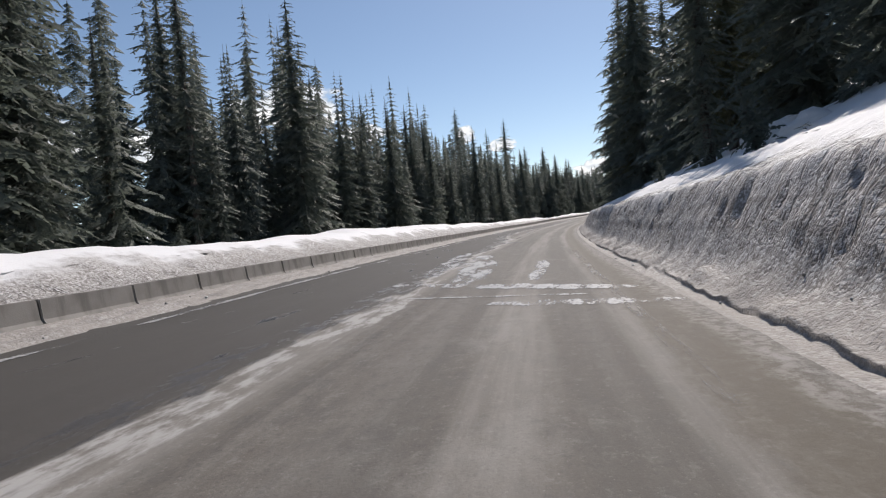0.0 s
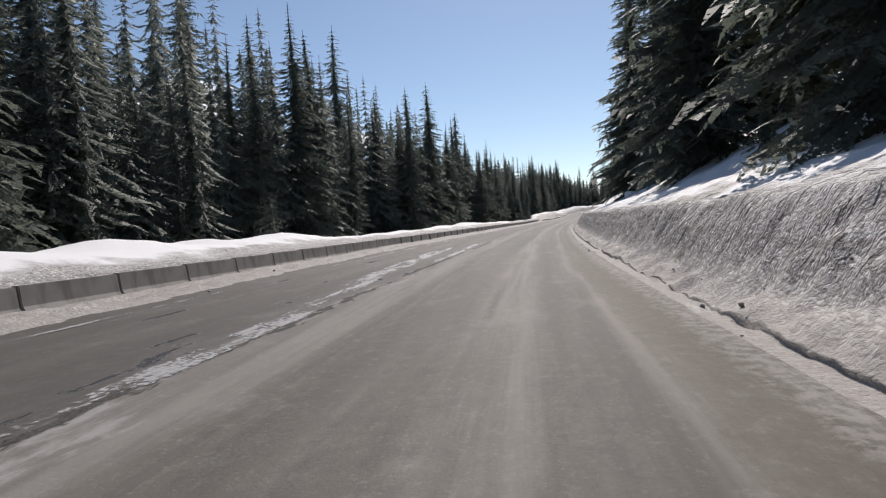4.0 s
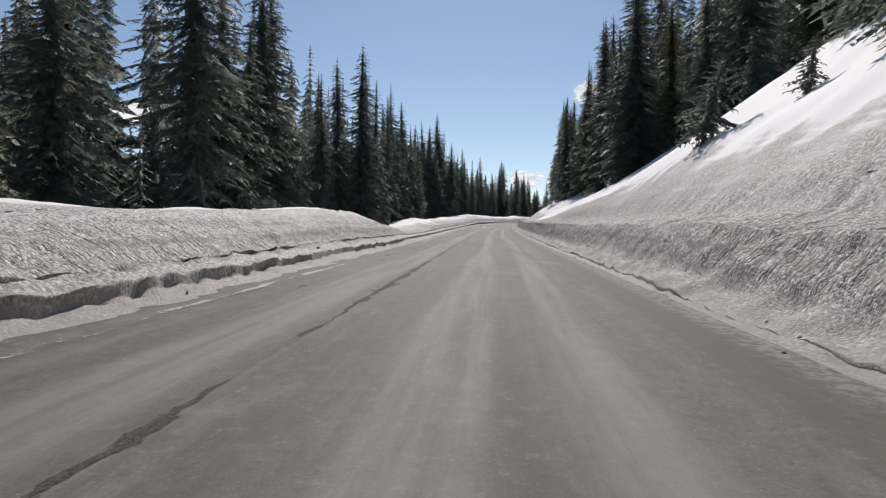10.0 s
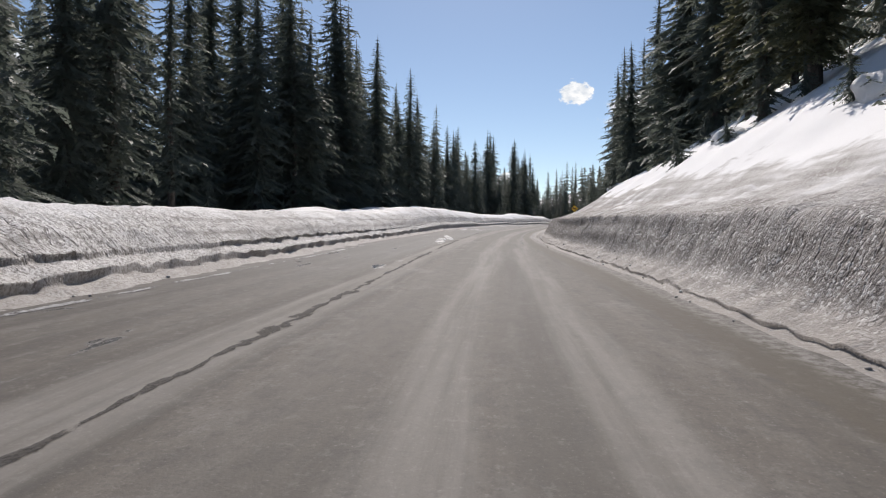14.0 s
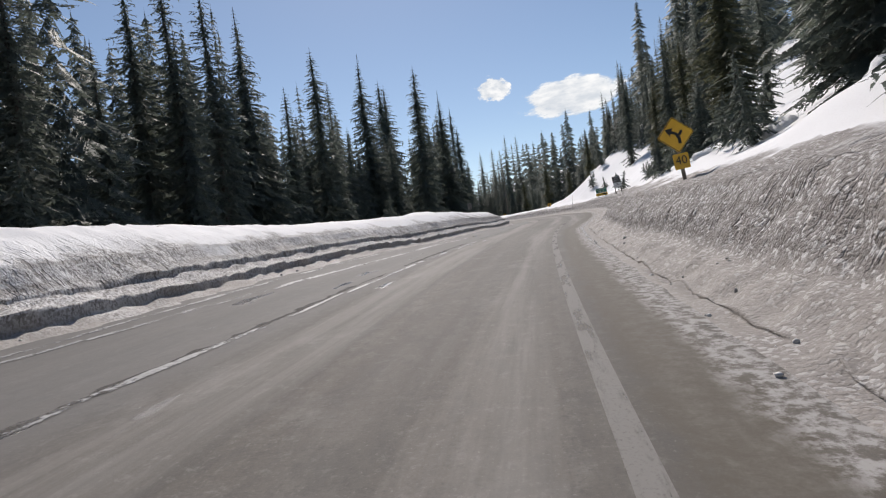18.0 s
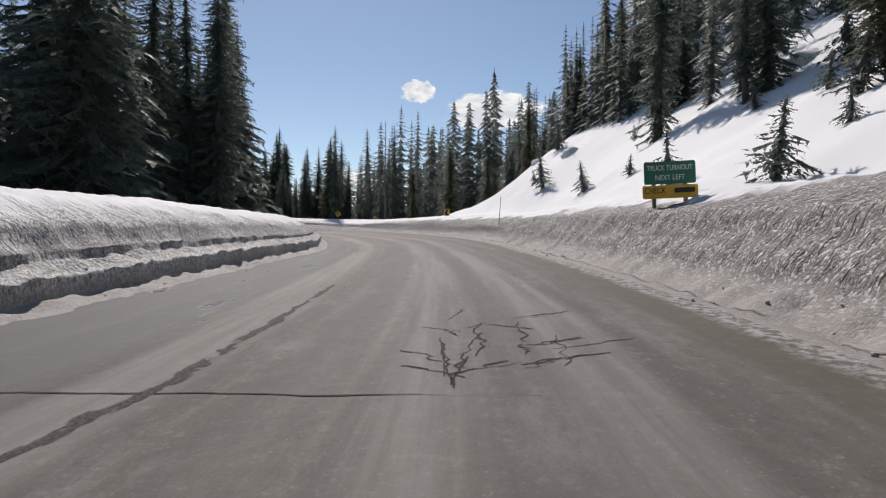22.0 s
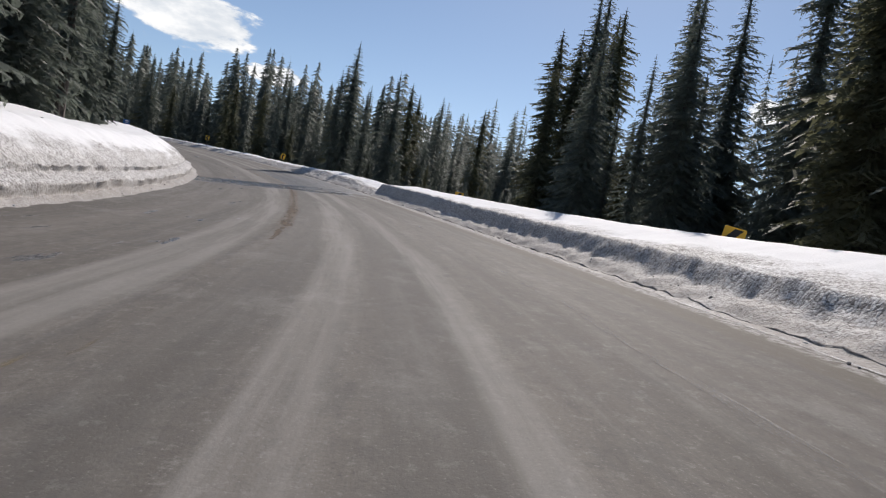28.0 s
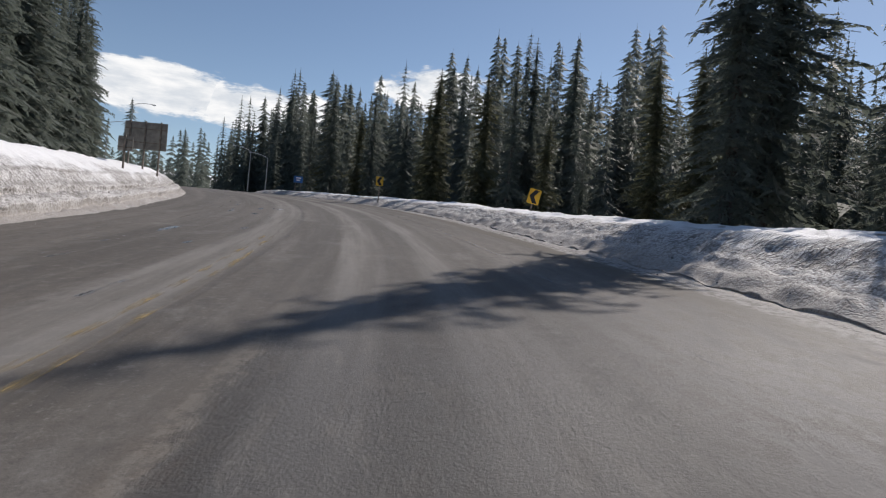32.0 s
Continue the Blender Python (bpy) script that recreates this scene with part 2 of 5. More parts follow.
    torn = m.math("MULTIPLY", m.math("MULTIPLY", m.around(m.math("SUBTRACT", m.math("ADD", u, wander), middle_line), -0.05, 0.06, 0.1), late), m.step(stony, 0.42, 0.55))
    base = m.mix(m.math("MULTIPLY", torn, 0.5), base, (0.28, 0.255, 0.22))
    rough = m.math("MINIMUM", m.step(wet, 0.0, 1.0, 0.80, 0.14), m.math("ADD", m.step(lane, 0.0, 1.0, 0.80, 0.50), m.math("MULTIPLY", m.math("SUBTRACT", grit, 0.5), 0.3)))
    height = m.math("ADD", m.math("MULTIPLY", grit, 0.6), m.math("MULTIPLY", seam, -0.8))
    height = m.math("MULTIPLY", height, m.math("ADD", m.step(lane, 0.0, 1.0, 1.0, 4.5), m.math("MULTIPLY", wet, 2.2)))
    m.bump(height, 0.45, 0.014)
    return m.done(base, rough, 0.0, m.math("ADD", 0.35, m.math("MULTIPLY", wet, 0.2)))


def paint(name, colour, worn, keeps, veil):
    """Road paint, worn through to the asphalt; keeps: stretches (middle, half length, amount) where more of it is left."""
    m = Nodes(name)
    p, s, u, _ = m.road()
    n = m.noise(m.scaled(p, (0.8, 5, 1)), 1.0, 7, 0.65)
    long = m.noise(m.scaled(p, (0.06, 0, 0)), 1.0, 3)
    grit = m.noise(m.scaled(p, (1, 1, 0)), 32, 5, 0.75)
    bare = m.mix(m.step(grit, 0.4, 0.7), (0.235, 0.22, 0.20), (0.12, 0.113, 0.104))
    left = m.math("MULTIPLY", m.step(long, 0.45, 0.75), 0.12)
    for middle, half, amount in keeps:
        left = m.math("MAXIMUM", left, m.math("MULTIPLY", m.around(s, middle, half, half * 0.4 + 0.6), amount))
    gone = m.step(m.math("SUBTRACT", n, m.math("MULTIPLY", left, 0.35)), worn - 0.14, worn + 0.10, veil, 1.0)
    m.bump(grit, 0.3, 0.01)
    m.done(m.mix(m.step(grit, 0.5, 0.7, 0.0, 0.6), colour, bare), 0.75, 0, 0.3)
    clear = m.node("ShaderNodeBsdfTransparent", 0)
    both = m.node("ShaderNodeMixShader", 0, i0=gone, i1=m.shader.outputs[0], i2=clear)
    m.tree.links.new(both, m.tree.nodes["Material Output"].inputs["Surface"])
    return m.mat


def bank_snow(name, clean_from, sooty):
    """Ploughed snow: crumbly, grey with sand low down, whiter beyond clean_from; sooty: stretches (middle, half length, amount)."""
    m = Nodes(name)
    p, s, u, h = m.road()
    xyz = m.coords()
    blotch = m.noise(xyz, 0.45, 6, 0.6)
    crumb = m.noise(xyz, 24.0, 2.5, 0.55)
    clod = m.tree.nodes.new("ShaderNodeTexVoronoi")
    m.put(clod.inputs["Vector"], m.mix(0.04, xyz, m.noise(xyz, 9.0, 2, 0.6, True)))
    clod.inputs["Scale"].default_value = 22.0
    lump = clod.outputs["Distance"]
    tone = m.node("ShaderNodeSeparateXYZ", None, i0=clod.outputs["Color"]).outputs[0]
    fine = m.noise(xyz, 38.0, 2, 0.6)
    layer = m.noise(m.scaled(p, (0.04, 0.3, 6)), 1.0, 4)
    dirt = m.math("ADD", m.math("MULTIPLY", m.math("SUBTRACT", blotch, 0.5), 1.1), m.math("MULTIPLY", m.math("SUBTRACT", layer, 0.5), 0.6))
    dirt = m.math("ADD", dirt, m.step(h, 0.2, 2.3, 0.80, 0.22))
    blown = m.math("MAXIMUM", m.math("MAXIMUM", m.around(s, 285, 50, 25), m.math("MULTIPLY", m.around(s, 472, 34, 14), 0.45 if name == "ploughed_snow" else 0.0)), m.math("MAXIMUM", m.around(s, 400, 25, 20), m.math("MULTIPLY", m.step(s, 250, 235), 0.4 if name == "berm_snow" else 0.1)))
    dirt = m.math("ADD", dirt, m.math("MULTIPLY", m.math("MAXIMUM", m.around(s, 285, 50, 25), m.around(s, 535, 40, 12)), 0.28))
    reach = m.math("ADD", clean_from, m.math("ADD", m.math("MULTIPLY", blown, 3.2), m.math("MULTIPLY", m.math("SUBTRACT", blotch, 0.5), 2.5)))
    dirt = m.math("SUBTRACT", dirt, m.step(m.math("SUBTRACT", u, reach), -1.4, 1.2, 0.0, 0.95))
    colour = m.mix(m.step(dirt, 0.0, 1.0), (0.80, 0.80, 0.805), (0.55, 0.53, 0.51))
    for middle, half, amount in sooty:
        soot = m.math("MULTIPLY", m.around(s, middle, half, 18), m.step(dirt, -0.1, 0.4, 0.0, amount))
        colour = m.mix(soot, colour, (0.23, 0.207, 0.19))
    specks = m.math("MULTIPLY", m.step(crumb, 0.55, 0.66), m.step(dirt, 0.0, 0.6, 0.08, 0.5))
    colour = m.mix(specks, colour, (0.22, 0.20, 0.18))
    steep = m.math("MULTIPLY", m.math("MULTIPLY", m.step(u, 0.8, 1.0), m.step(u, 3.2, 2.3)), m.step(m.around(s, 614, 30, 3), 0.0, 1.0, 1.0, 0.3))
    tall = m.math("MULTIPLY", m.step(h, 0.30, 0.55), steep)
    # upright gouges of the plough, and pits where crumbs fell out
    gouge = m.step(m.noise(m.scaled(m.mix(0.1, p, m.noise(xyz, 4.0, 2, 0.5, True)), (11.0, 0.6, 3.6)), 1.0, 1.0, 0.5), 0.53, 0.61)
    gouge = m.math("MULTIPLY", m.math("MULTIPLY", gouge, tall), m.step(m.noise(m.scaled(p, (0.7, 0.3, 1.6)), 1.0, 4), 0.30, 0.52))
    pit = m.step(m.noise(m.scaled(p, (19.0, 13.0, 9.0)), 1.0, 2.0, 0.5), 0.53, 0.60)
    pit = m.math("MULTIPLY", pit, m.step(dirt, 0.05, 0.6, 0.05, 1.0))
    # sand and painted-in shade darken the colour inside these gouges and pits
    hollow_shade = m.math("MAXIMUM", gouge, m.math("MULTIPLY", pit, 0.95))
    colour = m.mix(m.math("MULTIPLY", hollow_shade, m.step(dirt, 0.0, 0.6, 0.08, 0.8)), colour, (0.15, 0.133, 0.118))
    grit = m.math("MULTIPLY", m.step(m.noise(xyz, 30.0, 3, 0.6), 0.60, 0.68), m.step(dirt, 0.2, 0.8, 0.0, 0.8))
    colour = m.mix(grit, colour, (0.075, 0.066, 0.058))
    ice = m.math("MULTIPLY", m.step(crumb, 0.46, 0.34), m.step(dirt, 0.2, 0.8, 0.0, 0.55))
    colour = m.mix(ice, colour, (0.70, 0.69, 0.68))
    # each crumb has a tone of its own
    dirty = m.step(dirt, 0.05, 0.6)
    colour = m.mix(m.math("MULTIPLY", m.step(tone, 0.62, 0.75), m.math("MULTIPLY", dirty, 0.55)), colour, (0.20, 0.182, 0.166))
    colour = m.mix(m.math("MULTIPLY", m.step(tone, 0.22, 0.12), m.math("MULTIPLY", dirty, 0.6)), colour, (0.72, 0.71, 0.70))
    # sooty layers between the snowfalls
    waves = m.math("ADD", h, m.math("MULTIPLY", m.math("SUBTRACT", m.noise(m.scaled(p, (0.5, 0.5, 0)), 1.0, 5), 0.5), 0.25))
    for middle, half in ((0.50, 0.02), (0.86, 0.03), (1.25, 0.02)):
        strata = m.math("MULTIPLY", m.around(waves, middle, half, 0.05), m.step(m.noise(m.scaled(p, (0.22, 0, 0), (middle * 9, 0, 0)), 1.0, 4), 0.42, 0.56))
        colour = m.mix(m.math("MULTIPLY", m.math("MULTIPLY", strata, steep), 0.55), colour, (0.19, 0.172, 0.155))
    foot = m.math("MULTIPLY", m.step(h, 0.06, 0.50, 0.8, 0.0), m.step(blotch, 0.25, 0.55, m.step(m.around(s, 455, 38, 12), 0.0, 1.0, 0.5, 0.0), 1.0))
    colour = m.mix(foot, colour, (0.30, 0.275, 0.25))
    height = m.math("ADD", m.math("MULTIPLY", crumb, 0.42), m.math("ADD", m.math("MULTIPLY", fine, 0.22), m.math("MULTIPLY", lump, -0.22)))
    height = m.math("SUBTRACT", height, m.math("ADD", m.math("MULTIPLY", gouge, 0.55), m.math("MULTIPLY", pit, 0.12)))
    height = m.math("MULTIPLY", height, m.step(dirt, -0.3, 0.35, 0.40, 1.0))
    m.bump(m.math("MULTIPLY", height, m.step(tall, 0.0, 1.0, 0.5, 1.0)), 1.0, 0.05)
    return m.done(colour, 0.75, 0, 0.3)


def clean_snow(name="clean_snow"):
    m = Nodes(name)
    xyz = m.coords()
    big = m.noise(xyz, 0.35, 6, 0.6)
    pits = m.noise(xyz, 3.5, 5, 0.6)
    grains = m.noise(xyz, 45, 3)
    litter = m.noise(xyz, 14, 4, 0.7)
    colour = m.mix(m.step(big, 0.3, 0.7), (0.76, 0.765, 0.775), (0.82, 0.82, 0.82))
    colour = m.mix(m.step(litter, 0.66, 0.74, 0.0, 0.7), colour, (0.25, 0.21, 0.16))
    m.bump(m.math("ADD", m.math("ADD", big, m.math("MULTIPLY", pits, 0.5)), m.math("MULTIPLY", grains, 0.1)), 0.6, 0.25)
    return m.done(colour, 0.7, 0, 0.3)


def needles(name, dark, light):
    m = Nodes(name)
    xyz = m.coords()
    per = m.node("ShaderNodeNewGeometry", None).outputs["Random Per Island"]
    one = m.node("ShaderNodeObjectInfo", None).outputs["Random"]
    n = m.noise(xyz, 2.2, 4)
    f = m.math("ADD", m.math("MULTIPLY", per, 0.35), m.math("ADD", m.math("MULTIPLY", one, 0.4), m.math("MULTIPLY", m.math("SUBTRACT", n, 0.5), 0.6)))
    colour = m.mix(m.math("MULTIPLY", f, 1.0, True), dark, light)
    m.done(colour, 0.6, 0, 0.25)
    # thin boughs let some light through
    thin = m.node("ShaderNodeBsdfTranslucent", 0, Color=m.mix(0.5, colour, light))
    leaf = m.node("ShaderNodeMixShader", 0, i0=0.42, i1=m.shader.outputs[0], i2=thin)
    # light shows between the twigs of a bough
    twigs = m.noise(m.scaled(xyz, (1, 1, 1.6)), 8.0, 3.0, 0.6)
    tufts = m.noise(xyz, 2.0, 2.0, 0.5)
    gaps = m.step(m.math("ADD", twigs, m.math("MULTIPLY", m.math("SUBTRACT", tufts, 0.5), 0.25)), 0.45, 0.475, 1.0, 0.0)
    clear = m.node("ShaderNodeBsdfTransparent", 0)
    both = m.node("ShaderNodeMixShader", 0, i0=gaps, i1=leaf, i2=clear)
    m.tree.links.new(both, m.tree.nodes["Material Output"].inputs["Surface"])
    return m.mat


def bark():
    m = Nodes("bark")
    xyz = m.coords()
    n = m.noise(m.scaled(xyz, (9, 9, 1.6)), 1.0, 6, 0.7)
    m.bump(n, 0.9, 0.05)
    return m.done(m.mix(m.step(n, 0.35, 0.65), (0.045, 0.036, 0.03), (0.16, 0.135, 0.115)), 0.9)


def concrete():
    m = Nodes("stained_concrete")
    xyz = m.coords()
    n = m.noise(xyz, 1.4, 6, 0.6)
    drip = m.noise(m.scaled(xyz, (2.5, 2.5, 0.25)), 1.0, 5)
    pores = m.noise(xyz, 40, 3)
    c = m.mix(m.step(n, 0.3, 0.7), (0.20, 0.19, 0.175), (0.30, 0.285, 0.265))
    c = m.mix(m.step(drip, 0.5, 0.7, 0, 0.6), c, (0.12, 0.113, 0.105))
    m.bump(pores, 0.4, 0.01)
    return m.done(c, 0.9)


def slush():
    """Thin broken slush: holes where the road shows through."""
    m = Nodes("thin_slush")
    p, s, u, edge = m.road()
    n = m.noise(m.scaled(p, (0.5, 1.7, 0)), 1.0, 9, 0.7)
    f = m.noise(m.scaled(p, (1, 1, 0)), 14, 4, 0.6)
    there = m.step(m.math("ADD", m.math("ADD", n, m.step(edge, 0.0, 0.6, 0.0, 0.25)), m.math("MULTIPLY", m.math("SUBTRACT", f, 0.5), 0.35)), 0.68, 0.80, 0.0, 0.8)
    m.bump(m.math("ADD", n, m.math("MULTIPLY", f, 0.4)), 0.7, 0.04)
    m.done(m.mix(m.step(f, 0.3, 0.7), (0.33, 0.325, 0.32), (0.56, 0.56, 0.56)), 0.45, 0, 0.4)
    clear = m.node("ShaderNodeBsdfTransparent", 0)
    both = m.node("ShaderNodeMixShader", 0, i0=there, i1=clear, i2=m.shader.outputs[0])
    m.tree.links.new(both, m.tree.nodes["Material Output"].inputs["Surface"])
    return m.mat


def seam_tar(name, dark, light):
    """A worn joint between two lanes: broken asphalt with ragged edges."""
    m = Nodes(name)
    p, s, u, edge = m.road()
    n = m.noise(m.scaled(p, (2.2, 6.0, 0)), 1.0, 6, 0.7)
    f = m.noise(m.scaled(p, (1, 1, 0)), 30, 4, 0.7)
    there = m.step(m.math("ADD", n, m.step(edge, 0.0, 0.9, 0.0, 0.26)), 0.62, 0.72, 0.0, 0.8)
    m.bump(m.math("ADD", n, m.math("MULTIPLY", f, 0.5)), 0.9, 0.03)
    m.done(m.mix(m.step(f, 0.35, 0.65), dark, light), 0.85, 0, 0.3)
    clear = m.node("ShaderNodeBsdfTransparent", 0)
    both = m.node("ShaderNodeMixShader", 0, i0=there, i1=clear, i2=m.shader.outputs[0])
    m.tree.links.new(both, m.tree.nodes["Material Output"].inputs["Surface"])
    return m.mat


MAT = {
    "seam": seam_tar("worn_seam", (0.035, 0.033, 0.031), (0.115, 0.106, 0.097)),
    "rut": seam_tar("brown_rut", (0.075, 0.055, 0.040), (0.19, 0.145, 0.105)),
    "road": asphalt(),
    "white_line": paint("worn_white_paint", (0.31, 0.296, 0.277), 0.26, ((14, 8, 0.7), (300, 50, 0.3), (440, 32, 1.05), (560, 40, 0.6), (620, 35, 0.35), (700, 30, 0.6)), 0.30),
    "yellow_line": paint("worn_yellow_paint", (0.36, 0.27, 0.13), 0.34, ((585.2, 0.6, 0.9), (662, 8, 0.3)), 0.1),
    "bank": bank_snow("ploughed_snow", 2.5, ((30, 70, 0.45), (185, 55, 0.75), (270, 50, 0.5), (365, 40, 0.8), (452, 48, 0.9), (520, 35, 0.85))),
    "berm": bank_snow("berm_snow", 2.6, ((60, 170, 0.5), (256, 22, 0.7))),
    "snow": clean_snow(),
    "fir": needles("fir_needles", (0.085, 0.104, 0.092), (0.170, 0.190, 0.152)),
    "pine": needles("pine_needles", (0.075, 0.082, 0.052), (0.165, 0.165, 0.095)),
    "bark": bark(),
    "dead_wood": plain("dead_wood", (0.16, 0.14, 0.12), 0.9),
    "concrete": concrete(),
    "sign_yellow": plain("sign_yellow", (0.72, 0.42, 0.03), 0.45, 0, 0.08, 3),
    "sign_green": plain("sign_green", (0.02, 0.16, 0.09), 0.45, 0, 0.08, 3),
    "sign_white": plain("sign_white", (0.75, 0.76, 0.74), 0.45, 0, 0.05, 3),
    "sign_black": plain("sign_black", (0.015, 0.014, 0.013), 0.5, 0, 0.1, 3),
    "sign_brown": plain("sign_dark", (0.05, 0.045, 0.04), 0.5, 0, 0.15, 3),
    "sign_blue": plain("sign_blue", (0.03, 0.13, 0.34), 0.45, 0, 0.08, 3),
    "plywood": plain("weathered_plywood", (0.24, 0.225, 0.20), 0.85, 0, 0.25, 2),
    "timber": plain("grey_timber", (0.20, 0.17, 0.14), 0.85, 0, 0.25, 4),
    "steel": plain("galvanised_steel", (0.42, 0.43, 0.44), 0.4, 0.8, 0.12, 6),
    "reflector": plain("orange_reflector", (0.75, 0.18, 0.03), 0.3, 0, 0.05, 9),
    "slush": slush(),
    "crack": plain("crack_shadow", (0.03, 0.028, 0.026), 0.95, 0, 0.2, 9),
    "lamp_glass": plain("lamp_glass", (0.55, 0.56, 0.55), 0.2, 0, 0.05, 9),
}

# ---- the road's line ----
# stations on the driving lane, 27 m apart, from 54 m behind the start
STATIONS = [
    (14.2, -52.1, -1.25), (7.1, -26.0, -1.25), (0.0, 0.0, -1.25), (-6.7, 26.1, -1.33),
    (-12.5, 52.5, -1.35), (-17.3, 79.1, -1.30), (-21.0, 105.8, -1.19), (-23.8, 132.7, -1.00),
    (-25.6, 159.6, -0.74), (-26.6, 186.6, -0.40), (-26.9, 213.6, 0.00), (-26.9, 240.6, 0.44),
    (-26.6, 267.6, 0.90), (-26.4, 294.6, 1.40), (-26.2, 321.6, 1.92), (-25.9, 348.6, 2.52),
    (-25.2, 375.6, 3.19), (-23.5, 402.5, 3.99), (-20.1, 429.2, 4.92), (-14.4, 455.6, 5.97),
    (-7.2, 481.6, 6.98), (-0.7, 507.8, 7.82), (2.5, 534.6, 8.46), (0.8, 561.5, 9.01),
    (-6.2, 587.5, 9.67), (-18.1, 611.6, 10.73), (-34.1, 633.3, 12.36), (-53.9, 651.6, 14.41),
    (-76.6, 666.1, 16.21), (-101.5, 676.5, 17.73), (-127.6, 683.4, 18.95), (-154.3, 687.5, 19.89),
    (-181.2, 689.8, 20.54),
]

_pts = np.array(STATIONS)


def _line(q):
    """Points on a smooth curve through the stations, q in stations."""
    q = np.clip(np.asarray(q, float), 0, len(_pts) - 1.0001)
    i = np.floor(q).astype(int)
    f = (q - i)[..., None]
    a, b, c, d = (_pts[np.clip(i + k, 0, len(_pts) - 1)] for k in (-1, 0, 1, 2))
    return 0.5 * (2 * b + (c - a) * f + (2 * a - 5 * b + 4 * c - d) * f**2 + (3 * b - a - 3 * c + d) * f**3)


_fine = _line(np.linspace(0, len(_pts) - 1.001, 6400))
_run = np.concatenate([[0], np.cumsum(np.linalg.norm(np.diff(_fine, axis=0), axis=1))]) - 54.0
S0, S1 = float(_run[0]), float(_run[-1])
_head = np.unwrap(np.arctan2(-np.gradient(_fine[:, 0]), np.gradient(_fine[:, 1])))
_curve = np.convolve(np.gradient(_head, _run), np.ones(151) / 151, "same")


def keyed(s, *pairs):
    return np.interp(s, [p[0] for p in pairs], [p[1] for p in pairs])


def tilt(s):
    """Cross slope of the carriageway, rising to the right."""
    return np.clip(9.0 * np.interp(s, _run, _curve), -0.055, 0.065)


def right_edge(s):
    return keyed(s, (-60, 2.0), (200, 1.9), (235, 2.6), (260, 2.9), (350, 3.3), (385, 3.2), (415, 1.6), (470, 1.4), (490, 2.9), (500, 3.2),
                 (540, 4.0), (565, 4.6), (610, 5.6), (650, 5.2), (675, 4.6), (820, 4.6))


def left_edge(s):
    return keyed(s, (-60, -7.8), (100, -7.4), (150, -7.6), (190, -6.4), (260, -4.7), (310, -5.0), (355, -6.0), (395, -7.0), (430, -8.0),
                 (465, -8.1), (500, -6.6), (530, -5.1), (560, -5.0), (610, -6.8), (650, -7.4), (690, -9.0), (820, -9.5))


def hashed(i, j, seed):
    v = np.sin(i * 127.1 + j * 311.7 + seed * 74.7) * 43758.5453
    return v - np.floor(v)


def rough2(x, y, seed=0):
    """Value noise, -1 to 1."""
    i, j = np.floor(x), np.floor(y)
    a, b = x - i, y - j
    a, b = a * a * (3 - 2 * a), b * b * (3 - 2 * b)
    n = (hashed(i, j, seed) * (1 - a) + hashed(i + 1, j, seed) * a) * (1 - b) + (hashed(i, j + 1, seed) * (1 - a) + hashed(i + 1, j + 1, seed) * a) * b
    return 2 * n - 1


def octaves(x, y, seed, n=4, gain=0.5):
    total, amp = 0, 1.0
    for k in range(n):
        total = total + amp * rough2(x, y, seed + k)
        x, y, amp = x * 2.03, y * 2.03, amp * gain
    return total


def ease(x, a, b):
    t = np.clip((x - a) / (b - a), 0, 1)
    return t * t * (3 - 2 * t)


def wall_height(s):
    return keyed(s, (-60, 2.6), (40, 2.5), (90, 2.25), (140, 2.0), (200, 2.0), (240, 1.75), (300, 1.8), (350, 2.1), (400, 2.2), (420, 2.0), (460, 1.75), (485, 1.7),
                 (500, 1.9), (518, 2.05), (540, 1.7), (560, 1.8), (580, 1.5), (600, 1.38), (644.6, 1.34), (645.8, 0.45), (651, 0.75), (655, 1.1), (664, 1.15), (674, 0.8), (820, 0.8))


def hill(s):
    """Slope of the ground beyond the right bank."""
    return keyed(s, (-60, 0.42), (150, 0.42), (205, 0.48), (238, 0.78), (300, 0.85), (345, 0.52), (390, 0.70), (415, 0.6), (432, 0.56), (460, 0.46), (490, 0.40), (508, 0.6), (530, 0.72), (550, 0.85), (559, 0.75), (567, 0.25), (576, 0.02), (590, -0.3), (820, -0.3))


def flat(s):
    """Width of the bench between the right bank and the hill."""
    return keyed(s, (-60, 2.0), (200, 1.0), (236, 0.0), (330, 0.0), (350, 0.8), (400, 0.6), (440, 1.0), (490, 1.5), (520, 3.0), (565, 3.0), (590, 1.6), (820, 1.6))


def berm(s):
    return keyed(s, (-60, 1.75), (40, 1.65), (85, 1.4), (125, 1.05), (200, 0.9), (225, 0.62), (248, 0.45), (266, 0.28), (275, 0.75), (286, 1.4), (300, 1.75), (313, 1.95), (319, 1.5), (325, 0.65), (340, 0.55), (354, 1.45), (375, 1.6), (400, 1.65), (418, 1.9), (427, 2.4), (440, 2.45), (449, 2.3), (466, 1.8), (482, 2.05), (500, 2.1),
                 (516, 2.1), (532, 1.95), (560, 2.0), (620, 1.95), (680, 2.0), (705, 1.7), (820, 1.4))


def sheer(s):
    """Width of the cut face of the right bank."""
    return keyed(s, (-60, 0.72), (200, 0.72), (340, 0.62), (400, 0.55), (415, 0.62), (490, 0.7), (520, 0.8), (565, 0.7), (580, 0.28), (645, 0.3), (660, 0.9), (820, 0.9))


def lip(s):
    """Share of the right bank's height that is a cut face."""
    return keyed(s, (-60, 0.62), (330, 0.62), (420, 0.66), (500, 0.64), (572, 0.6), (584, 0.42), (606, 0.42), (634, 0.78), (645, 0.82), (652, 0.7), (820, 0.7))


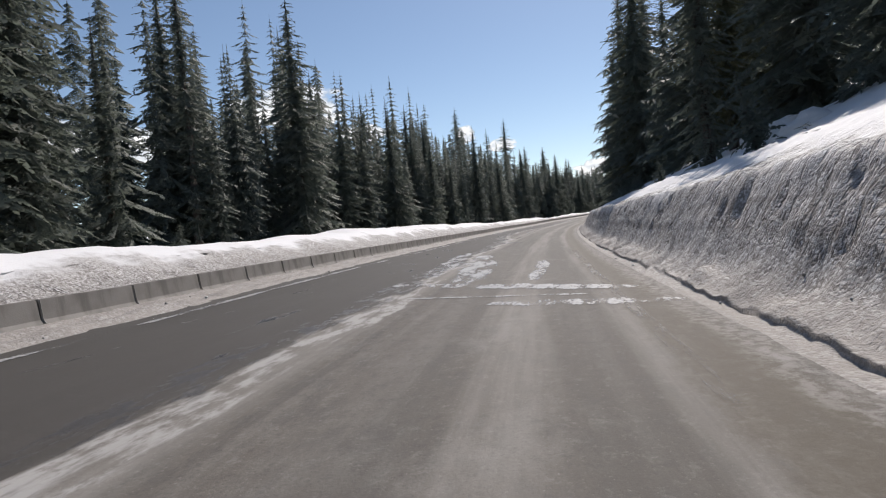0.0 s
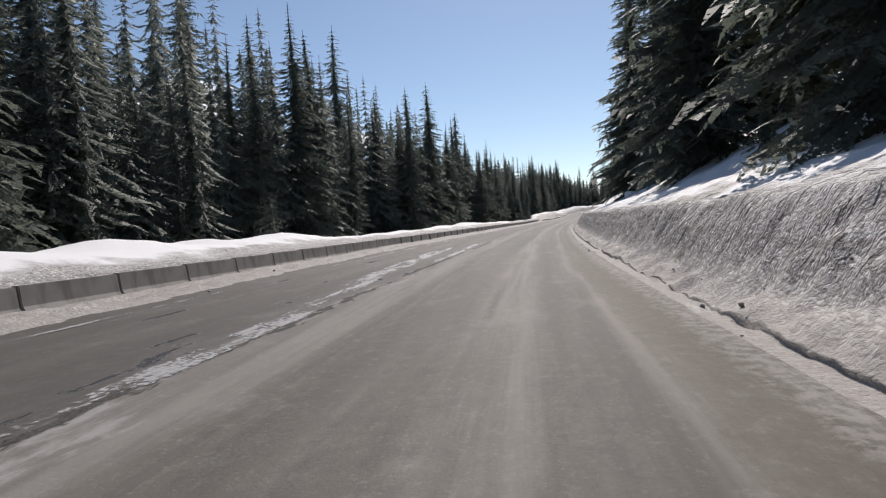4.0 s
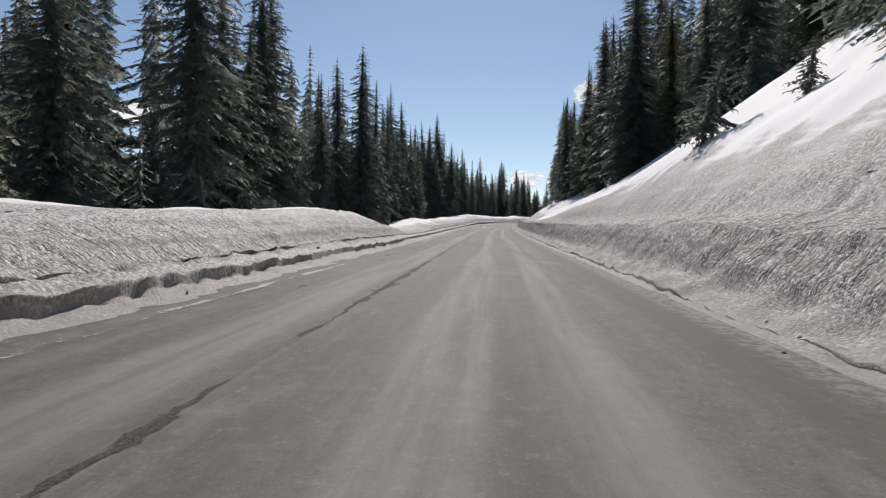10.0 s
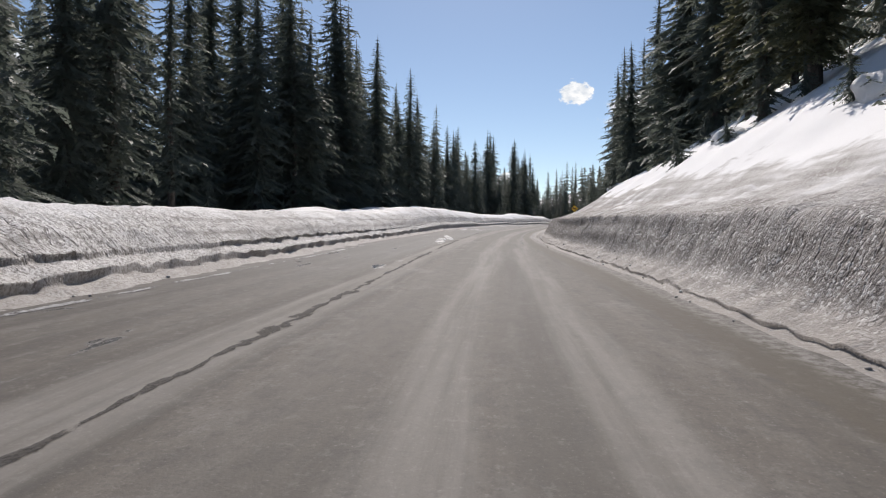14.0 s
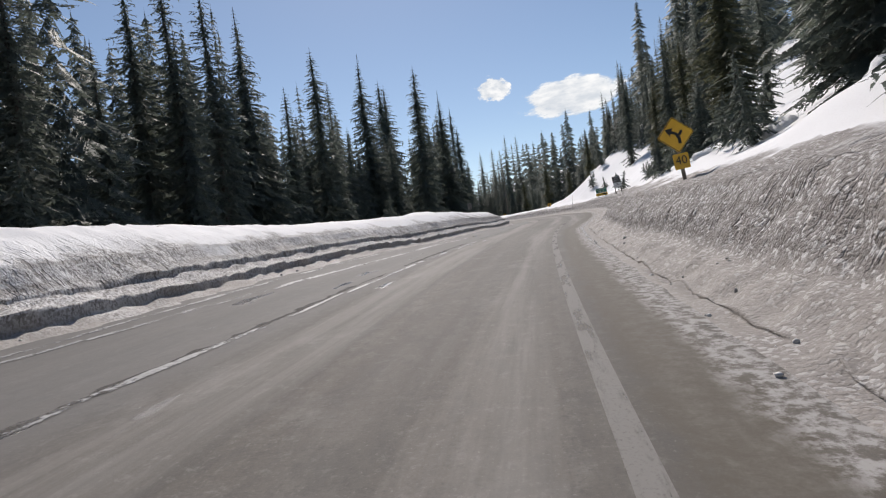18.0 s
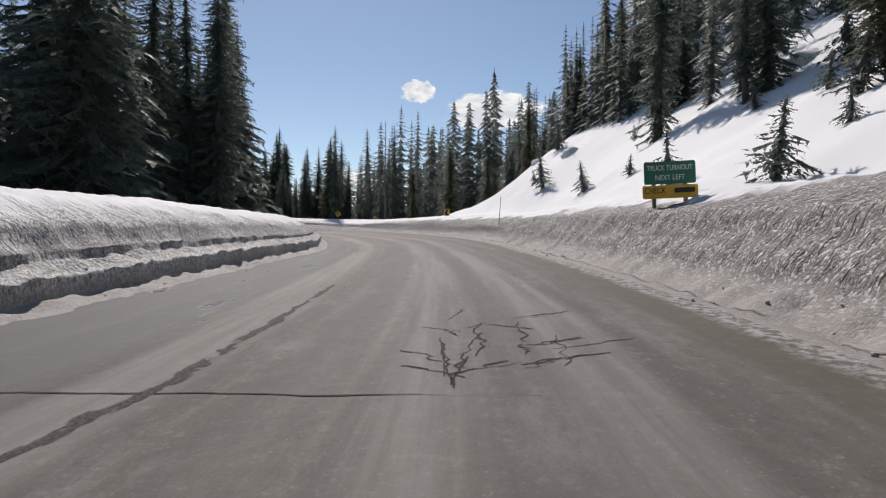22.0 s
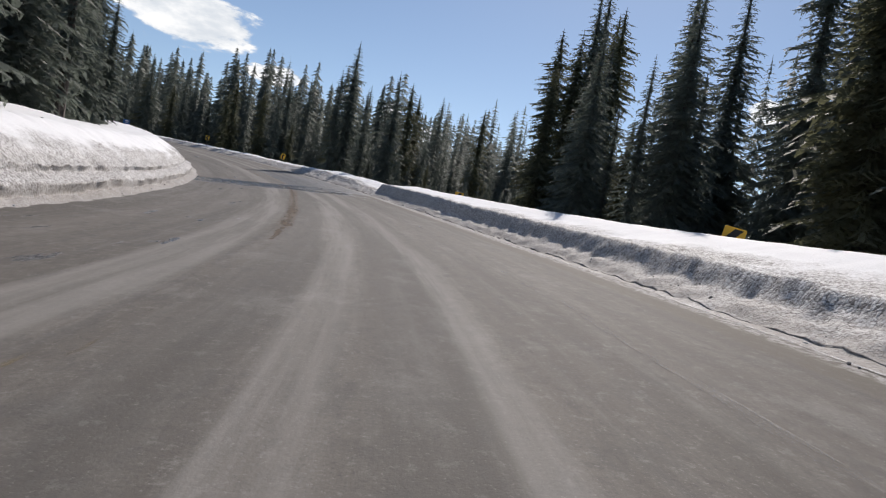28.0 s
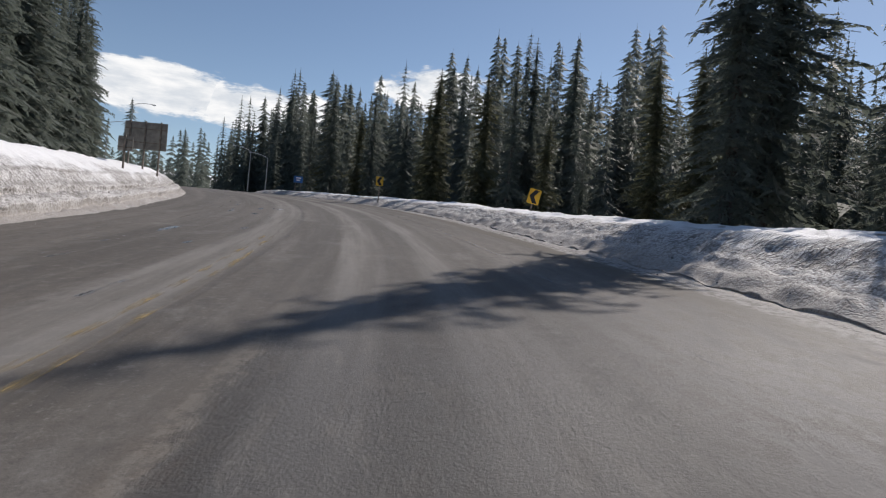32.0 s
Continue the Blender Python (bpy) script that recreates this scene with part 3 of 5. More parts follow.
def waver(s, d):
    """Sideways wandering of the ploughed steps at d from the road's edge."""
    return (0.09 * rough2(s * 0.55, 0 * s, 15) + 0.05 * rough2(s * 2.3, 0 * s, 16)) * ease(d, 0.0, 0.5) * (1 - ease(d, 1.5, 2.6))


def first_step(s):
    """Height of the lower cut in the left berm."""
    return keyed(s, (247, 0.36), (262, 0.34), (280, 0.26), (300, 0.22), (330, 0.20), (400, 0.22), (416, 0.30), (424, 0.46), (447, 0.46), (452, 0.26), (505, 0.30), (515, 0.42), (545, 0.42), (580, 0.30), (820, 0.30))


def second_step(s):
    return keyed(s, (247, 0.0), (330, 0.10), (400, 0.16), (420, 0.05), (447, 0.05), (455, 0.20), (505, 0.22), (545, 0.12), (580, 0.2), (820, 0.2))


def lie(s, u):
    """Height of the snow or road over the line, at s along and u to the right."""
    s, u = np.asarray(s, float), np.asarray(u, float)
    r, l = right_edge(s), left_edge(s)
    cross = np.clip(u, l, r) * tilt(s)
    d = u - r
    h = wall_height(s)
    crust = d + waver(s, d)
    start, wide = keyed(s, (340, 0.70), (400, 0.75), (420, 0.85), (500, 0.85), (530, 0.6), (575, 0.6), (585, 0.9)), 1.15 * sheer(s)
    face = 0.5 * ease(d, start, start + wide) + 0.5 * np.clip((d - start) / wide, 0, 1)
    right = 0.065 * keyed(s, (390, 1), (415, 0.25), (540, 0.25), (570, 0.3)) * ease(rough2(s * 0.35, 0 * s, 33), -0.9, -0.2) * ease(crust, 0.22, 0.26) + 0.17 * ease(crust, 0.24, 0.6) + 0.16 * ease(d, 0.5, 1.1) + (h - 0.38) * (lip(s) * face + (1 - lip(s)) * ease(d, 1.25, 4.0))
    out = np.maximum(d - 2.8, 0)
    bench = flat(s)
    slope = hill(s)
    up = np.minimum(out, bench) * 0.10 + np.clip(out - bench, 0, 24) * slope + np.clip(out - bench - 24, 0, 300) * np.where(slope > 0, 0.16, 0.0)
    right = right + np.where(slope > 0, up, np.maximum(up, -2.6))
    e = l - u
    b = berm(s)
    e1 = e + waver(s, e)
    full = np.clip((b - 0.1) / 0.4, 0, 1)
    low, high = first_step(s) * full, second_step(s) * full
    left = 0.11 * ease(e, 0.05, 0.55) + low * ease(e1, 0.62, 0.67) + high * ease(e1, 1.17, 1.23)
    left = left + (b - 0.11 - low - high) * (0.12 * ease(e1, 0.67, 1.1) + 0.30 * ease(e1, 1.2, 1.75) + 0.58 * ease(e, 1.25, 3.6))
    railed = 0.10 * ease(e, 0, 0.4) + 0.05 * ease(e, 0.8, 1.4) + 0.40 * ease(e, 1.55, 1.75) + (b - 0.55) * ease(e, 1.8, 5.0)
    k = 1 - ease(s, 238, 247)
    left = left * (1 - k) + railed * k
    left = left - 2.4 * ease(e, 6.0, 16.0) - np.clip(e - 14, 0, 300) * 0.05
    return cross + np.where(d > 0, right, 0) + np.where(e > 0, left, 0)


def lumps(s, u):
    """Relief of the snow off the road."""
    r, l = right_edge(s), left_edge(s)
    d = np.maximum(u - r, l - u)
    on = ease(d, 0.0, 0.5)
    far = ease(d, 3.0, 7.0)
    calm = 1 - 0.7 * ease(s, 580, 588) * (1 - ease(s, 644, 646)) * (u > 0) * ease(d, 0.9, 1.3)
    steep = ease(d, 0.7, 1.0) * (1 - ease(d, 2.4, 3.0))
    small = (0.05 - 0.03 * steep) * octaves(s * 2.2, u * 2.2, 3, 3) + 0.035 * octaves(s * 5.0, u * 7.0, 9, 2)
    big = (0.04 + 0.06 * far) * octaves(s * 0.22, u * 0.35, 21, 2) + far * 0.34 * octaves(s * 0.16, u * 0.16, 31, 4)
    return on * calm * (small * (1 - 0.6 * far) + big) * np.where((u < 0) & (d < 1.6), 0.7, 1.0)


def at(s, u, up=0.0):
    """The world place over the road's frame; up counts from the snow or road."""
    s, u = np.asarray(s, float), np.asarray(u, float)
    k = np.interp(s, _run, _head)
    x, y, z = (np.interp(s, _run, _fine[:, i]) for i in range(3))
    return np.stack([x + np.cos(k) * u, y + np.sin(k) * u, z + lie(s, u) + lumps(s, u) + up], -1)


def heading(s):
    return float(np.degrees(np.interp(s, _run, _head)))


def mesh_grid(name, points, material, along=None):
    """One mesh from a grid of points."""
    n, m = points.shape[:2]
    me = bpy.data.meshes.new(name)
    i = np.arange(n * m).reshape(n, m)
    quads = np.stack([i[:-1, :-1], i[:-1, 1:], i[1:, 1:], i[1:, :-1]], -1).reshape(-1, 4)
    me.vertices.add(n * m), me.loops.add(quads.size), me.polygons.add(len(quads))
    me.vertices.foreach_set("co", points.astype(np.float32).ravel())
    me.loops.foreach_set("vertex_index", quads.astype(np.int32).ravel())
    me.polygons.foreach_set("loop_start", np.arange(0, quads.size, 4, dtype=np.int32))
    me.polygons.foreach_set("use_smooth", np.ones(len(quads), bool))
    if along is not None:
        me.attributes.new("along", "FLOAT_VECTOR", "POINT").data.foreach_set("vector", along.astype(np.float32).ravel())
    me.update(calc_edges=True)
    me.materials.append(material)
    return new(name, me)


def ribbon(name, s, across, material, raise_by=0.0, shift=None):
    """A strip along the road; across gives the u values for a stretch of s."""
    ss = np.repeat(s[:, None], across.shape[1], 1)
    uu = across
    p = at(ss, uu, raise_by)
    rel = lie(ss, uu) - np.clip(uu, left_edge(ss), right_edge(ss)) * tilt(ss)
    if shift is not None:
        p = p + shift(ss, uu, rel)
    if name == "road":
        rel = right_edge(ss) - uu
    side = uu if shift is None else np.where(uu > 0, uu - right_edge(ss), left_edge(ss) - uu)
    return mesh_grid(name, p, material, np.stack([ss, side, rel], -1))


# ---- ground, road and banks ----
s_road = np.arange(S0, S1, 0.8)
l, r = left_edge(s_road)[:, None], right_edge(s_road)[:, None]
f = np.linspace(0, 1, 30)[None]
tagged(ribbon("road", s_road, (l - 0.2) * (1 - f) + (r + 0.12) * f, MAT["road"], 0.0),
       "pale salt-dusted asphalt road with worn tracks and melt water", "road", kind="structure")


def cut(ss, uu, rel):
    """Ploughed faces: flutes, gouges, overhanging lips and broken crumbs pushed sideways."""
    side = np.where(uu > 0, 1.0, -1.0)
    d = np.where(uu > 0, uu - right_edge(ss), left_edge(ss) - uu)
    steps = d + waver(ss, d)
    free = np.where(uu > 0, 1.0, ease(ss, 238, 247))
    face = ease(d, 0.7, 1.1) * free * (1 - ease(d, 1.9, 2.8))
    calm = 1 - 0.7 * ease(ss, 580, 588) * (1 - ease(ss, 644, 646)) * (uu > 0)
    flute = 0.014 * octaves(ss * 1.7, rel * 0.7, 41, 2, 0.7) + 0.025 * rough2(ss * 4.3, rel * 4.2, 47)
    gouge = 0.055 * ease(rough2(ss * 4.2, rel * 1.5 + 0.4 * rough2(ss * 0.3, 0 * ss, 12), 57), 0.2, 0.75)
    shelf = 0.06 * np.sin(rel * 7.0 + 1.5 * rough2(ss * 0.15, ss * 0, 5)) * ease(rough2(ss * 0.07, 0 * ss, 8), -0.3, 0.6)
    push = (flute + shelf + gouge * (uu > 0)) * face * side * calm
    # lips that hang over the lower cuts, and the thin crust that overhangs the shoulder
    hang = np.where(uu < 0, 0.10 * ease(steps, 0.635, 0.67) * (1 - ease(steps, 0.70, 1.0)) + 0.09 * ease(steps, 1.19, 1.235) * (1 - ease(steps, 1.27, 1.55)), 0.0)
    hang = hang * (0.45 + 1.0 * rough2(ss * 1.9, 0 * ss, 71) + 0.5 * rough2(ss * 0.4, 0 * ss, 72)).clip(0, 1.3)
    crust = np.where(uu > 0, -0.04 * ease(steps, 0.235, 0.26) * (1 - ease(steps, 0.28, 0.45)), 0.0)
    push = push + (hang + crust) * free
    k = np.interp(ss, _run, _head)
    lift = face * 0.04 * octaves(ss * 3, uu * 4, 51, 2)
    toe = ease(d, 0.05, 0.3) * (1 - ease(d, 1.0, 1.4)) * 0.045 * octaves(ss * 2.6, uu * 5, 61, 2, 0.65)
    return np.stack([np.cos(k) * push, np.sin(k) * push, lift + toe - 0.05 * (1 - ease(d, -0.12, 0.04))], -1)


FACE_RIGHT = np.concatenate([[-0.12, 0.0, 0.1, 0.18, 0.215, 0.24, 0.265, 0.30, 0.38, 0.48, 0.58, 0.7, 0.82], np.linspace(0.88, 1.75, 18), np.linspace(1.85, 2.4, 5), np.linspace(2.55, 3.6, 7)])
FACE_LEFT = np.concatenate([[-0.12, 0.0, 0.1, 0.2, 0.3, 0.4, 0.5, 0.58, 0.615, 0.635, 0.655, 0.675, 0.71, 0.78, 0.87, 0.97, 1.07, 1.14, 1.17, 1.19, 1.21, 1.235, 1.27, 1.34], np.linspace(1.45, 2.3, 8), np.linspace(2.5, 3.6, 6)])
SLOPE = np.concatenate([np.linspace(3.45, 8, 13), np.linspace(8.6, 30, 18)])


def bank(name, side, across, step, label, drop=0.0):
    s = np.arange(S0 + 30, S1 - 60, step)[:, None]
    d = across[None] - waver(s, across[None])
    u = right_edge(s) + d if side > 0 else left_edge(s) - d[:, ::-1]
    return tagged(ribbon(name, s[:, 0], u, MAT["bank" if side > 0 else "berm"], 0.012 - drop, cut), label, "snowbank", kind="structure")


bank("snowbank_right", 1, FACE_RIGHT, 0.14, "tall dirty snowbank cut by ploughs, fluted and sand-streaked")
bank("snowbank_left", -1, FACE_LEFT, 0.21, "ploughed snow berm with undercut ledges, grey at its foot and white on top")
bank("snow_slope_right", 1, SLOPE, 0.6, "open snow slope above the ploughed bank", 0.01)
bank("snow_slope_left", -1, SLOPE, 0.6, "smooth snow behind the ploughed berm", 0.01)

# one sheet of ground out to the horizon
axis_x = np.concatenate([-np.geomspace(2600, 150, 26), np.arange(-144, 150, 4.0), np.geomspace(150, 2600, 26)]) - 40
axis_y = np.concatenate([330 - np.geomspace(2600, 450, 24), np.arange(-116, 780, 4.0), 330 + np.geomspace(455, 2600, 24)])
gx, gy = np.meshgrid(axis_x, axis_y, indexing="ij")
_coarse = np.arange(0, len(_fine), 12)


def nearest(x, y):
    """s and u of the nearest place on the road's line."""
    x, y = np.ravel(x), np.ravel(y)
    best = np.empty(len(x), int)
    for k in range(0, len(x), 4000):
        far = (x[k:k + 4000, None] - _fine[_coarse, 0]) ** 2 + (y[k:k + 4000, None] - _fine[_coarse, 1]) ** 2
        best[k:k + 4000] = _coarse[far.argmin(1)]
    c, s_ = np.cos(_head[best]), np.sin(_head[best])
    return _run[best], (x - _fine[best, 0]) * c + (y - _fine[best, 1]) * s_, best


gs, gu, gi = nearest(gx, gy)
dist = np.hypot(gx.ravel() - _fine[gi, 0], gy.ravel() - _fine[gi, 1])
gu = np.sign(gu + 1e-9) * dist
gz = _fine[gi, 2] + lie(gs, np.clip(gu, -220, 120)) + lumps(gs, gu)
edge_gap = np.where(gu > 0, gu - right_edge(gs), left_edge(gs) - gu)
gz = gz - 3.0 * (1 - ease(edge_gap, 18, 27)) - 0.25
gz = gz + ease(dist, 200, 900) * (60 + 55 * octaves(gx.ravel() / 420, gy.ravel() / 420, 77, 3))
tagged(mesh_grid("ground", np.stack([gx, gy, gz.reshape(gx.shape)], -1), MAT["snow"]),
       "snow-covered forest floor and slopes", "snow ground", kind="structure")


def line(name, a, b, u, width, material, label):
    s = np.arange(a, b, 0.8)
    c = u(s) if callable(u) else np.full(len(s), u)
    tagged(ribbon(name, s, np.stack([c - width / 2, c + width / 2], 1), material, 0.006), label, "road marking", kind="structure")


def fog(s):
    return keyed(s, (-60, 1.15), (150, 1.1), (200, 0.95), (260, 1.35), (350, 1.5), (400, 1.0), (425, 0.5), (450, 0.3), (470, 0.1), (482, 0.4), (500, 0.85), (525, 2.0), (550, 2.5), (605, 2.8), (640, 2.95), (680, 2.3), (820, 1.9))


line("edge_line", S0, S1, fog, 0.17, MAT["white_line"], "worn white edge line on the asphalt")
for gap in (0.0, 0.24):
    line("centre_line", 505, S1, lambda s: keyed(s, (505, -2.2), (545, -1.75), (640, -1.85), (670, -2.4), (820, -2.4)) - gap, 0.11, MAT["yellow_line"], "faded double yellow centre line on the asphalt")
for k in range(12):
    line("lane_dash", 668 + 9 * k, 671.4 + 9 * k, -6.0, 0.12, MAT["white_line"], "short white lane dash on the asphalt")

# ---- helpers for things ----
def part(name, bm, material, parent, label=""):
    """Links a bmesh as one mesh object under a thing or a part."""
    me = bpy.data.meshes.new(name)
    bm.to_mesh(me)
    bm.free()
    me.materials.append(MAT[material])
    ob = new(name, me)
    ob.parent = parent
    if label:
        ob["label"] = label
    return ob


def from_lists(name, verts, faces, material, parent, label="", smooth=False):
    me = bpy.data.meshes.new(name)
    me.from_pydata(verts, [], faces)
    me.materials.append(MAT[material])
    if smooth:
        me.polygons.foreach_set("use_smooth", np.ones(len(me.polygons), bool))
    ob = new(name, me)
    ob.parent = parent
    if label:
        ob["label"] = label
    return ob


def box(bm, x, y, z, at_=(0, 0, 0), bevel=0.0):
    made = bmesh.ops.create_cube(bm, size=1.0, matrix=Matrix.Translation(at_) @ Matrix.Diagonal((x, y, z, 1)))
    if bevel:
        edges = list({e for v in made["verts"] for e in v.link_edges})
        bmesh.ops.bevel(bm, geom=edges, offset=bevel, segments=2, affect="EDGES")
    return bm


def thing(name, m, label, category, group=""):
    ob = new(name)
    ob.empty_display_size = 0.3
    ob.matrix_world = m
    return tagged(ob, label, category, group)


def stand(s, u, turn=0.0, up=0.0):
    """A pose on the snow or road, facing traffic that comes along the road."""
    x, y, z = at(s, u, up)
    return pose(float(x), float(y), float(z), 0, 0, heading(s) + turn)


# ---- trees ----
def tube(verts, faces, path, radii, sides=6):
    start = len(verts)
    for (x, y, z), rad in zip(path, radii):
        for k in range(sides):
            a = 2 * math.pi * k / sides
            verts.append((x + rad * math.cos(a), y + rad * math.sin(a), z))
    for i in range(len(path) - 1):
        for k in range(sides):
            a, b = start + i * sides + k, start + i * sides + (k + 1) % sides
            faces.append((a, b, b + sides, a + sides))


def spray(verts, faces, rng, base, yaw, reach, droop, wide):
    """A drooping bough: a ragged fan of needle blades along a bent spine."""
    c, s = math.cos(yaw), math.sin(yaw)

    def place(along, side, up):
        return (base[0] + c * along - s * side, base[1] + s * along + c * side, base[2] + up)

    bend = rng.uniform(-0.12, 0.12)
    spine = [(reach * f, bend * reach * f * f, -droop * reach * f * (0.5 + 0.65 * f) + 0.2 * reach * max(0, f - 0.6)) for f in (0, 0.36, 0.7, 1.0)]
    for i in range(3):
        (a0, b0, z0), (a1, b1, z1) = spine[i], spine[i + 1]
        w = wide * (0.9, 1.1, 0.65)[i]
        for side in (-1, 1):
            long = w * rng.uniform(0.55, 1.35)
            k = len(verts)
            verts += [place(a0, b0, z0), place(a1, b1, z1), place(a1 + long * rng.uniform(0.2, 0.75), b1 + side * long, z1 - long * rng.uniform(0.1, 0.9))]
            faces.append((k, k + 1, k + 2) if side > 0 else (k + 1, k, k + 2))


def outline_at(f, power, shoulder=0.62):
    """Width of a crown at the share f of its height: columnar below, a spire above."""
    return min(1.0, (1 - f) / shoulder) ** power * (0.78 + 0.22 * min(1.0, f / 0.16))


def skirt(verts, faces, rng, axis, z, reach, points, droop, gappy):
    """One whorl of drooping boughs far off, joined at the trunk."""
    top = len(verts)
    x0, y0, _ = axis(z)
    verts.append((x0, y0, z + 0.30 * reach + 0.01))
    start, step = rng.random() * 6.283, 6.283 / points
    ring = []
    x0, y0 = x0 + reach * rng.uniform(-0.12, 0.12), y0 + reach * rng.uniform(-0.12, 0.12)
    for k in range(points):
        r = reach * rng.uniform(0.55, 1.2) * (rng.uniform(0.35, 0.65) if rng.random() < gappy else 1.0)
        ring.append((start + step * (k + rng.uniform(-0.3, 0.3)), r, z - droop * rng.uniform(0.35, 1.5) * r))
        n = reach * rng.uniform(0.30, 0.48)
        ring.append((start + step * (k + 0.5), n, z - droop * n - 0.14 * reach * rng.random()))
    for yaw, r, h in ring:
        verts.append((x0 + r * math.cos(yaw), y0 + r * math.sin(yaw), h))
    for k in range(2 * points):
        faces.append((top, top + 1 + k, top + 1 + (k + 1) % (2 * points)))


def whorl(verts, faces, rng, axis, z, reach, points, droop, gappy, barbs, core):
    """One whorl of slender boughs round a dense heart, with ragged side twigs."""
    x0, y0, _ = axis(z)
    start, step = rng.random() * 6.283, 6.283 / points
    top = len(verts)
    verts.append((x0, y0, z + 0.35 * reach))
    for k in range(core):
        yaw, r = start + 6.283 * (k + rng.uniform(-0.2, 0.2)) / core, reach * rng.uniform(0.22, 0.46)
        verts.append((x0 + r * math.cos(yaw), y0 + r * math.sin(yaw), z - droop * r - 0.1 * reach))
    for k in range(core):
        faces.append((top, top + 1 + k, top + 1 + (k + 1) % core))
    for k in range(points):
        yaw = start + step * (k + rng.uniform(-0.35, 0.35))
        r = reach * rng.uniform(0.70, 1.15) * (rng.uniform(0.4, 0.7) if rng.random() < gappy else 1.0)
        c, s = math.cos(yaw), math.sin(yaw)
        z_in, fall = z + 0.15 * reach * rng.random(), droop * rng.uniform(0.6, 1.35) * r
        bend = rng.uniform(-0.12, 0.12) * r

        def spine(g):
            return g * r, bend * g * g, z_in - fall * g * (1.35 - 0.35 * g)

        def place(along, across, up):
            return (x0 + c * along - s * across, y0 + s * along + c * across, up)

        half = 0.055 * r + 0.02 * reach
        a, w, h = spine(0.6)
        i = len(verts)
        verts += [place(0, 0, z_in), place(a, w + half, h - half), place(*spine(1.0)), place(a, w - half, h - half)]
        faces += [(i, i + 1, i + 2), (i, i + 2, i + 3)]
        for j in range(barbs):
            g = 0.30 + 0.62 * (j + rng.random()) / barbs
            side = 1 if j % 2 else -1
            long = r * rng.uniform(0.16, 0.36) * (1.15 - 0.5 * g) + 0.015 * reach
            a0, w0, h0 = spine(g)
            a1, w1, h1 = spine(min(1.0, g + 0.16))
            i = len(verts)
            verts += [place(a0, w0, h0), place(a1, w1, h1), place(a1 + long * rng.uniform(-0.1, 0.6), w1 + side * long, h1 - long * rng.uniform(0.15, 0.95))]
            faces.append((i, i + 1, i + 2))


def conifer(rng, height, radius, bare=0.03, density=1.0, gappy=0.2, power=0.75, shoulder=0.62):
    """Vertices and faces of a trunk and of a crown of boughs."""
    trunk_v, trunk_f, verts, faces = [], [], [], []
    lean = rng.uniform(-0.012, 0.012), rng.uniform(-0.012, 0.012)

    def axis(z):
        return (lean[0] * z + 0.05 * math.sin(z * 0.5), lean[1] * z + 0.05 * math.cos(z * 0.37), z)

    zs = [height * i / 9 for i in range(10)]
    tube(trunk_v, trunk_f, [axis(z) for z in zs], [0.015 * height * (1 - 0.97 * z / height) + 0.006 for z in zs])
    z = height * bare
    hold = 1.0
    while z < height * 0.985:
        f = z / height
        if rng.random() < 0.22:
            hold = rng.uniform(0.68, 1.08)
        reach = radius * outline_at(f, power, shoulder) * hold * rng.uniform(0.85, 1.12) + 0.09
        points = max(5, int((4.6 + 4.4 * reach / radius) * density))
        whorl(verts, faces, rng, axis, z, reach, points, 0.22 + 0.36 * (1 - f) + rng.uniform(-0.1, 0.1), gappy, 4 if f < 0.88 else 2, 5 if f < 0.9 else 3)
        z += (0.27 + 0.24 * (1 - f)) * rng.uniform(0.7, 1.35) * (height / 20) ** 0.5 / density**0.5
    return trunk_v, trunk_f, verts, faces


def plant(name, rng, label, category, group, needle="fir", **shape):
    tv, tf, cv, cf = conifer(rng, **shape)
    ob = thing(name, Matrix(), label, category, group)
    from_lists("trunk", tv, tf, "bark", ob, "", True)
    from_lists("crown", cv, cf, needle, ob)
    return ob


def snag(rng, height):
    ob = thing("dead_tree", Matrix(), "grey dead conifer with bare broken twigs", "dead tree", "roadside dead trees")
    v, f = [], []
    zs = [height * i / 8 for i in range(9)]
    tube(v, f, [(0.06 * math.sin(z), 0.05 * math.cos(z * 0.8), z) for z in zs], [0.008 * height * (1 - 0.95 * z / height) + 0.01 for z in zs])
    from_lists("trunk", v, f, "dead_wood", ob, "", True)
    v, f = [], []
    z = height * 0.2
    while z < height * 0.97:
        for k in range(rng.randint(1, 4)):
            a, n = rng.random() * 6.3, rng.uniform(0.3, 1.5) * (1.15 - z / height)
            c, s = math.cos(a), math.sin(a)
            i = len(v)
            v += [(0, 0, z - 0.03), (0, 0, z + 0.03), (c * n * 0.6, s * n * 0.6, z - 0.1 * n + 0.012), (c * n, s * n, z - 0.02 * n), (c * n * 0.6 - s * 0.02, s * n * 0.6 + c * 0.02, z - 0.1 * n - 0.012)]
            f += [(i, i + 4, i + 2, i + 1), (i + 2, i + 4, i + 3)]
        z += rng.uniform(0.15, 0.4)
    tagged(from_lists("twigs", v, f, "dead_wood", ob), kind="stuff")
    return ob


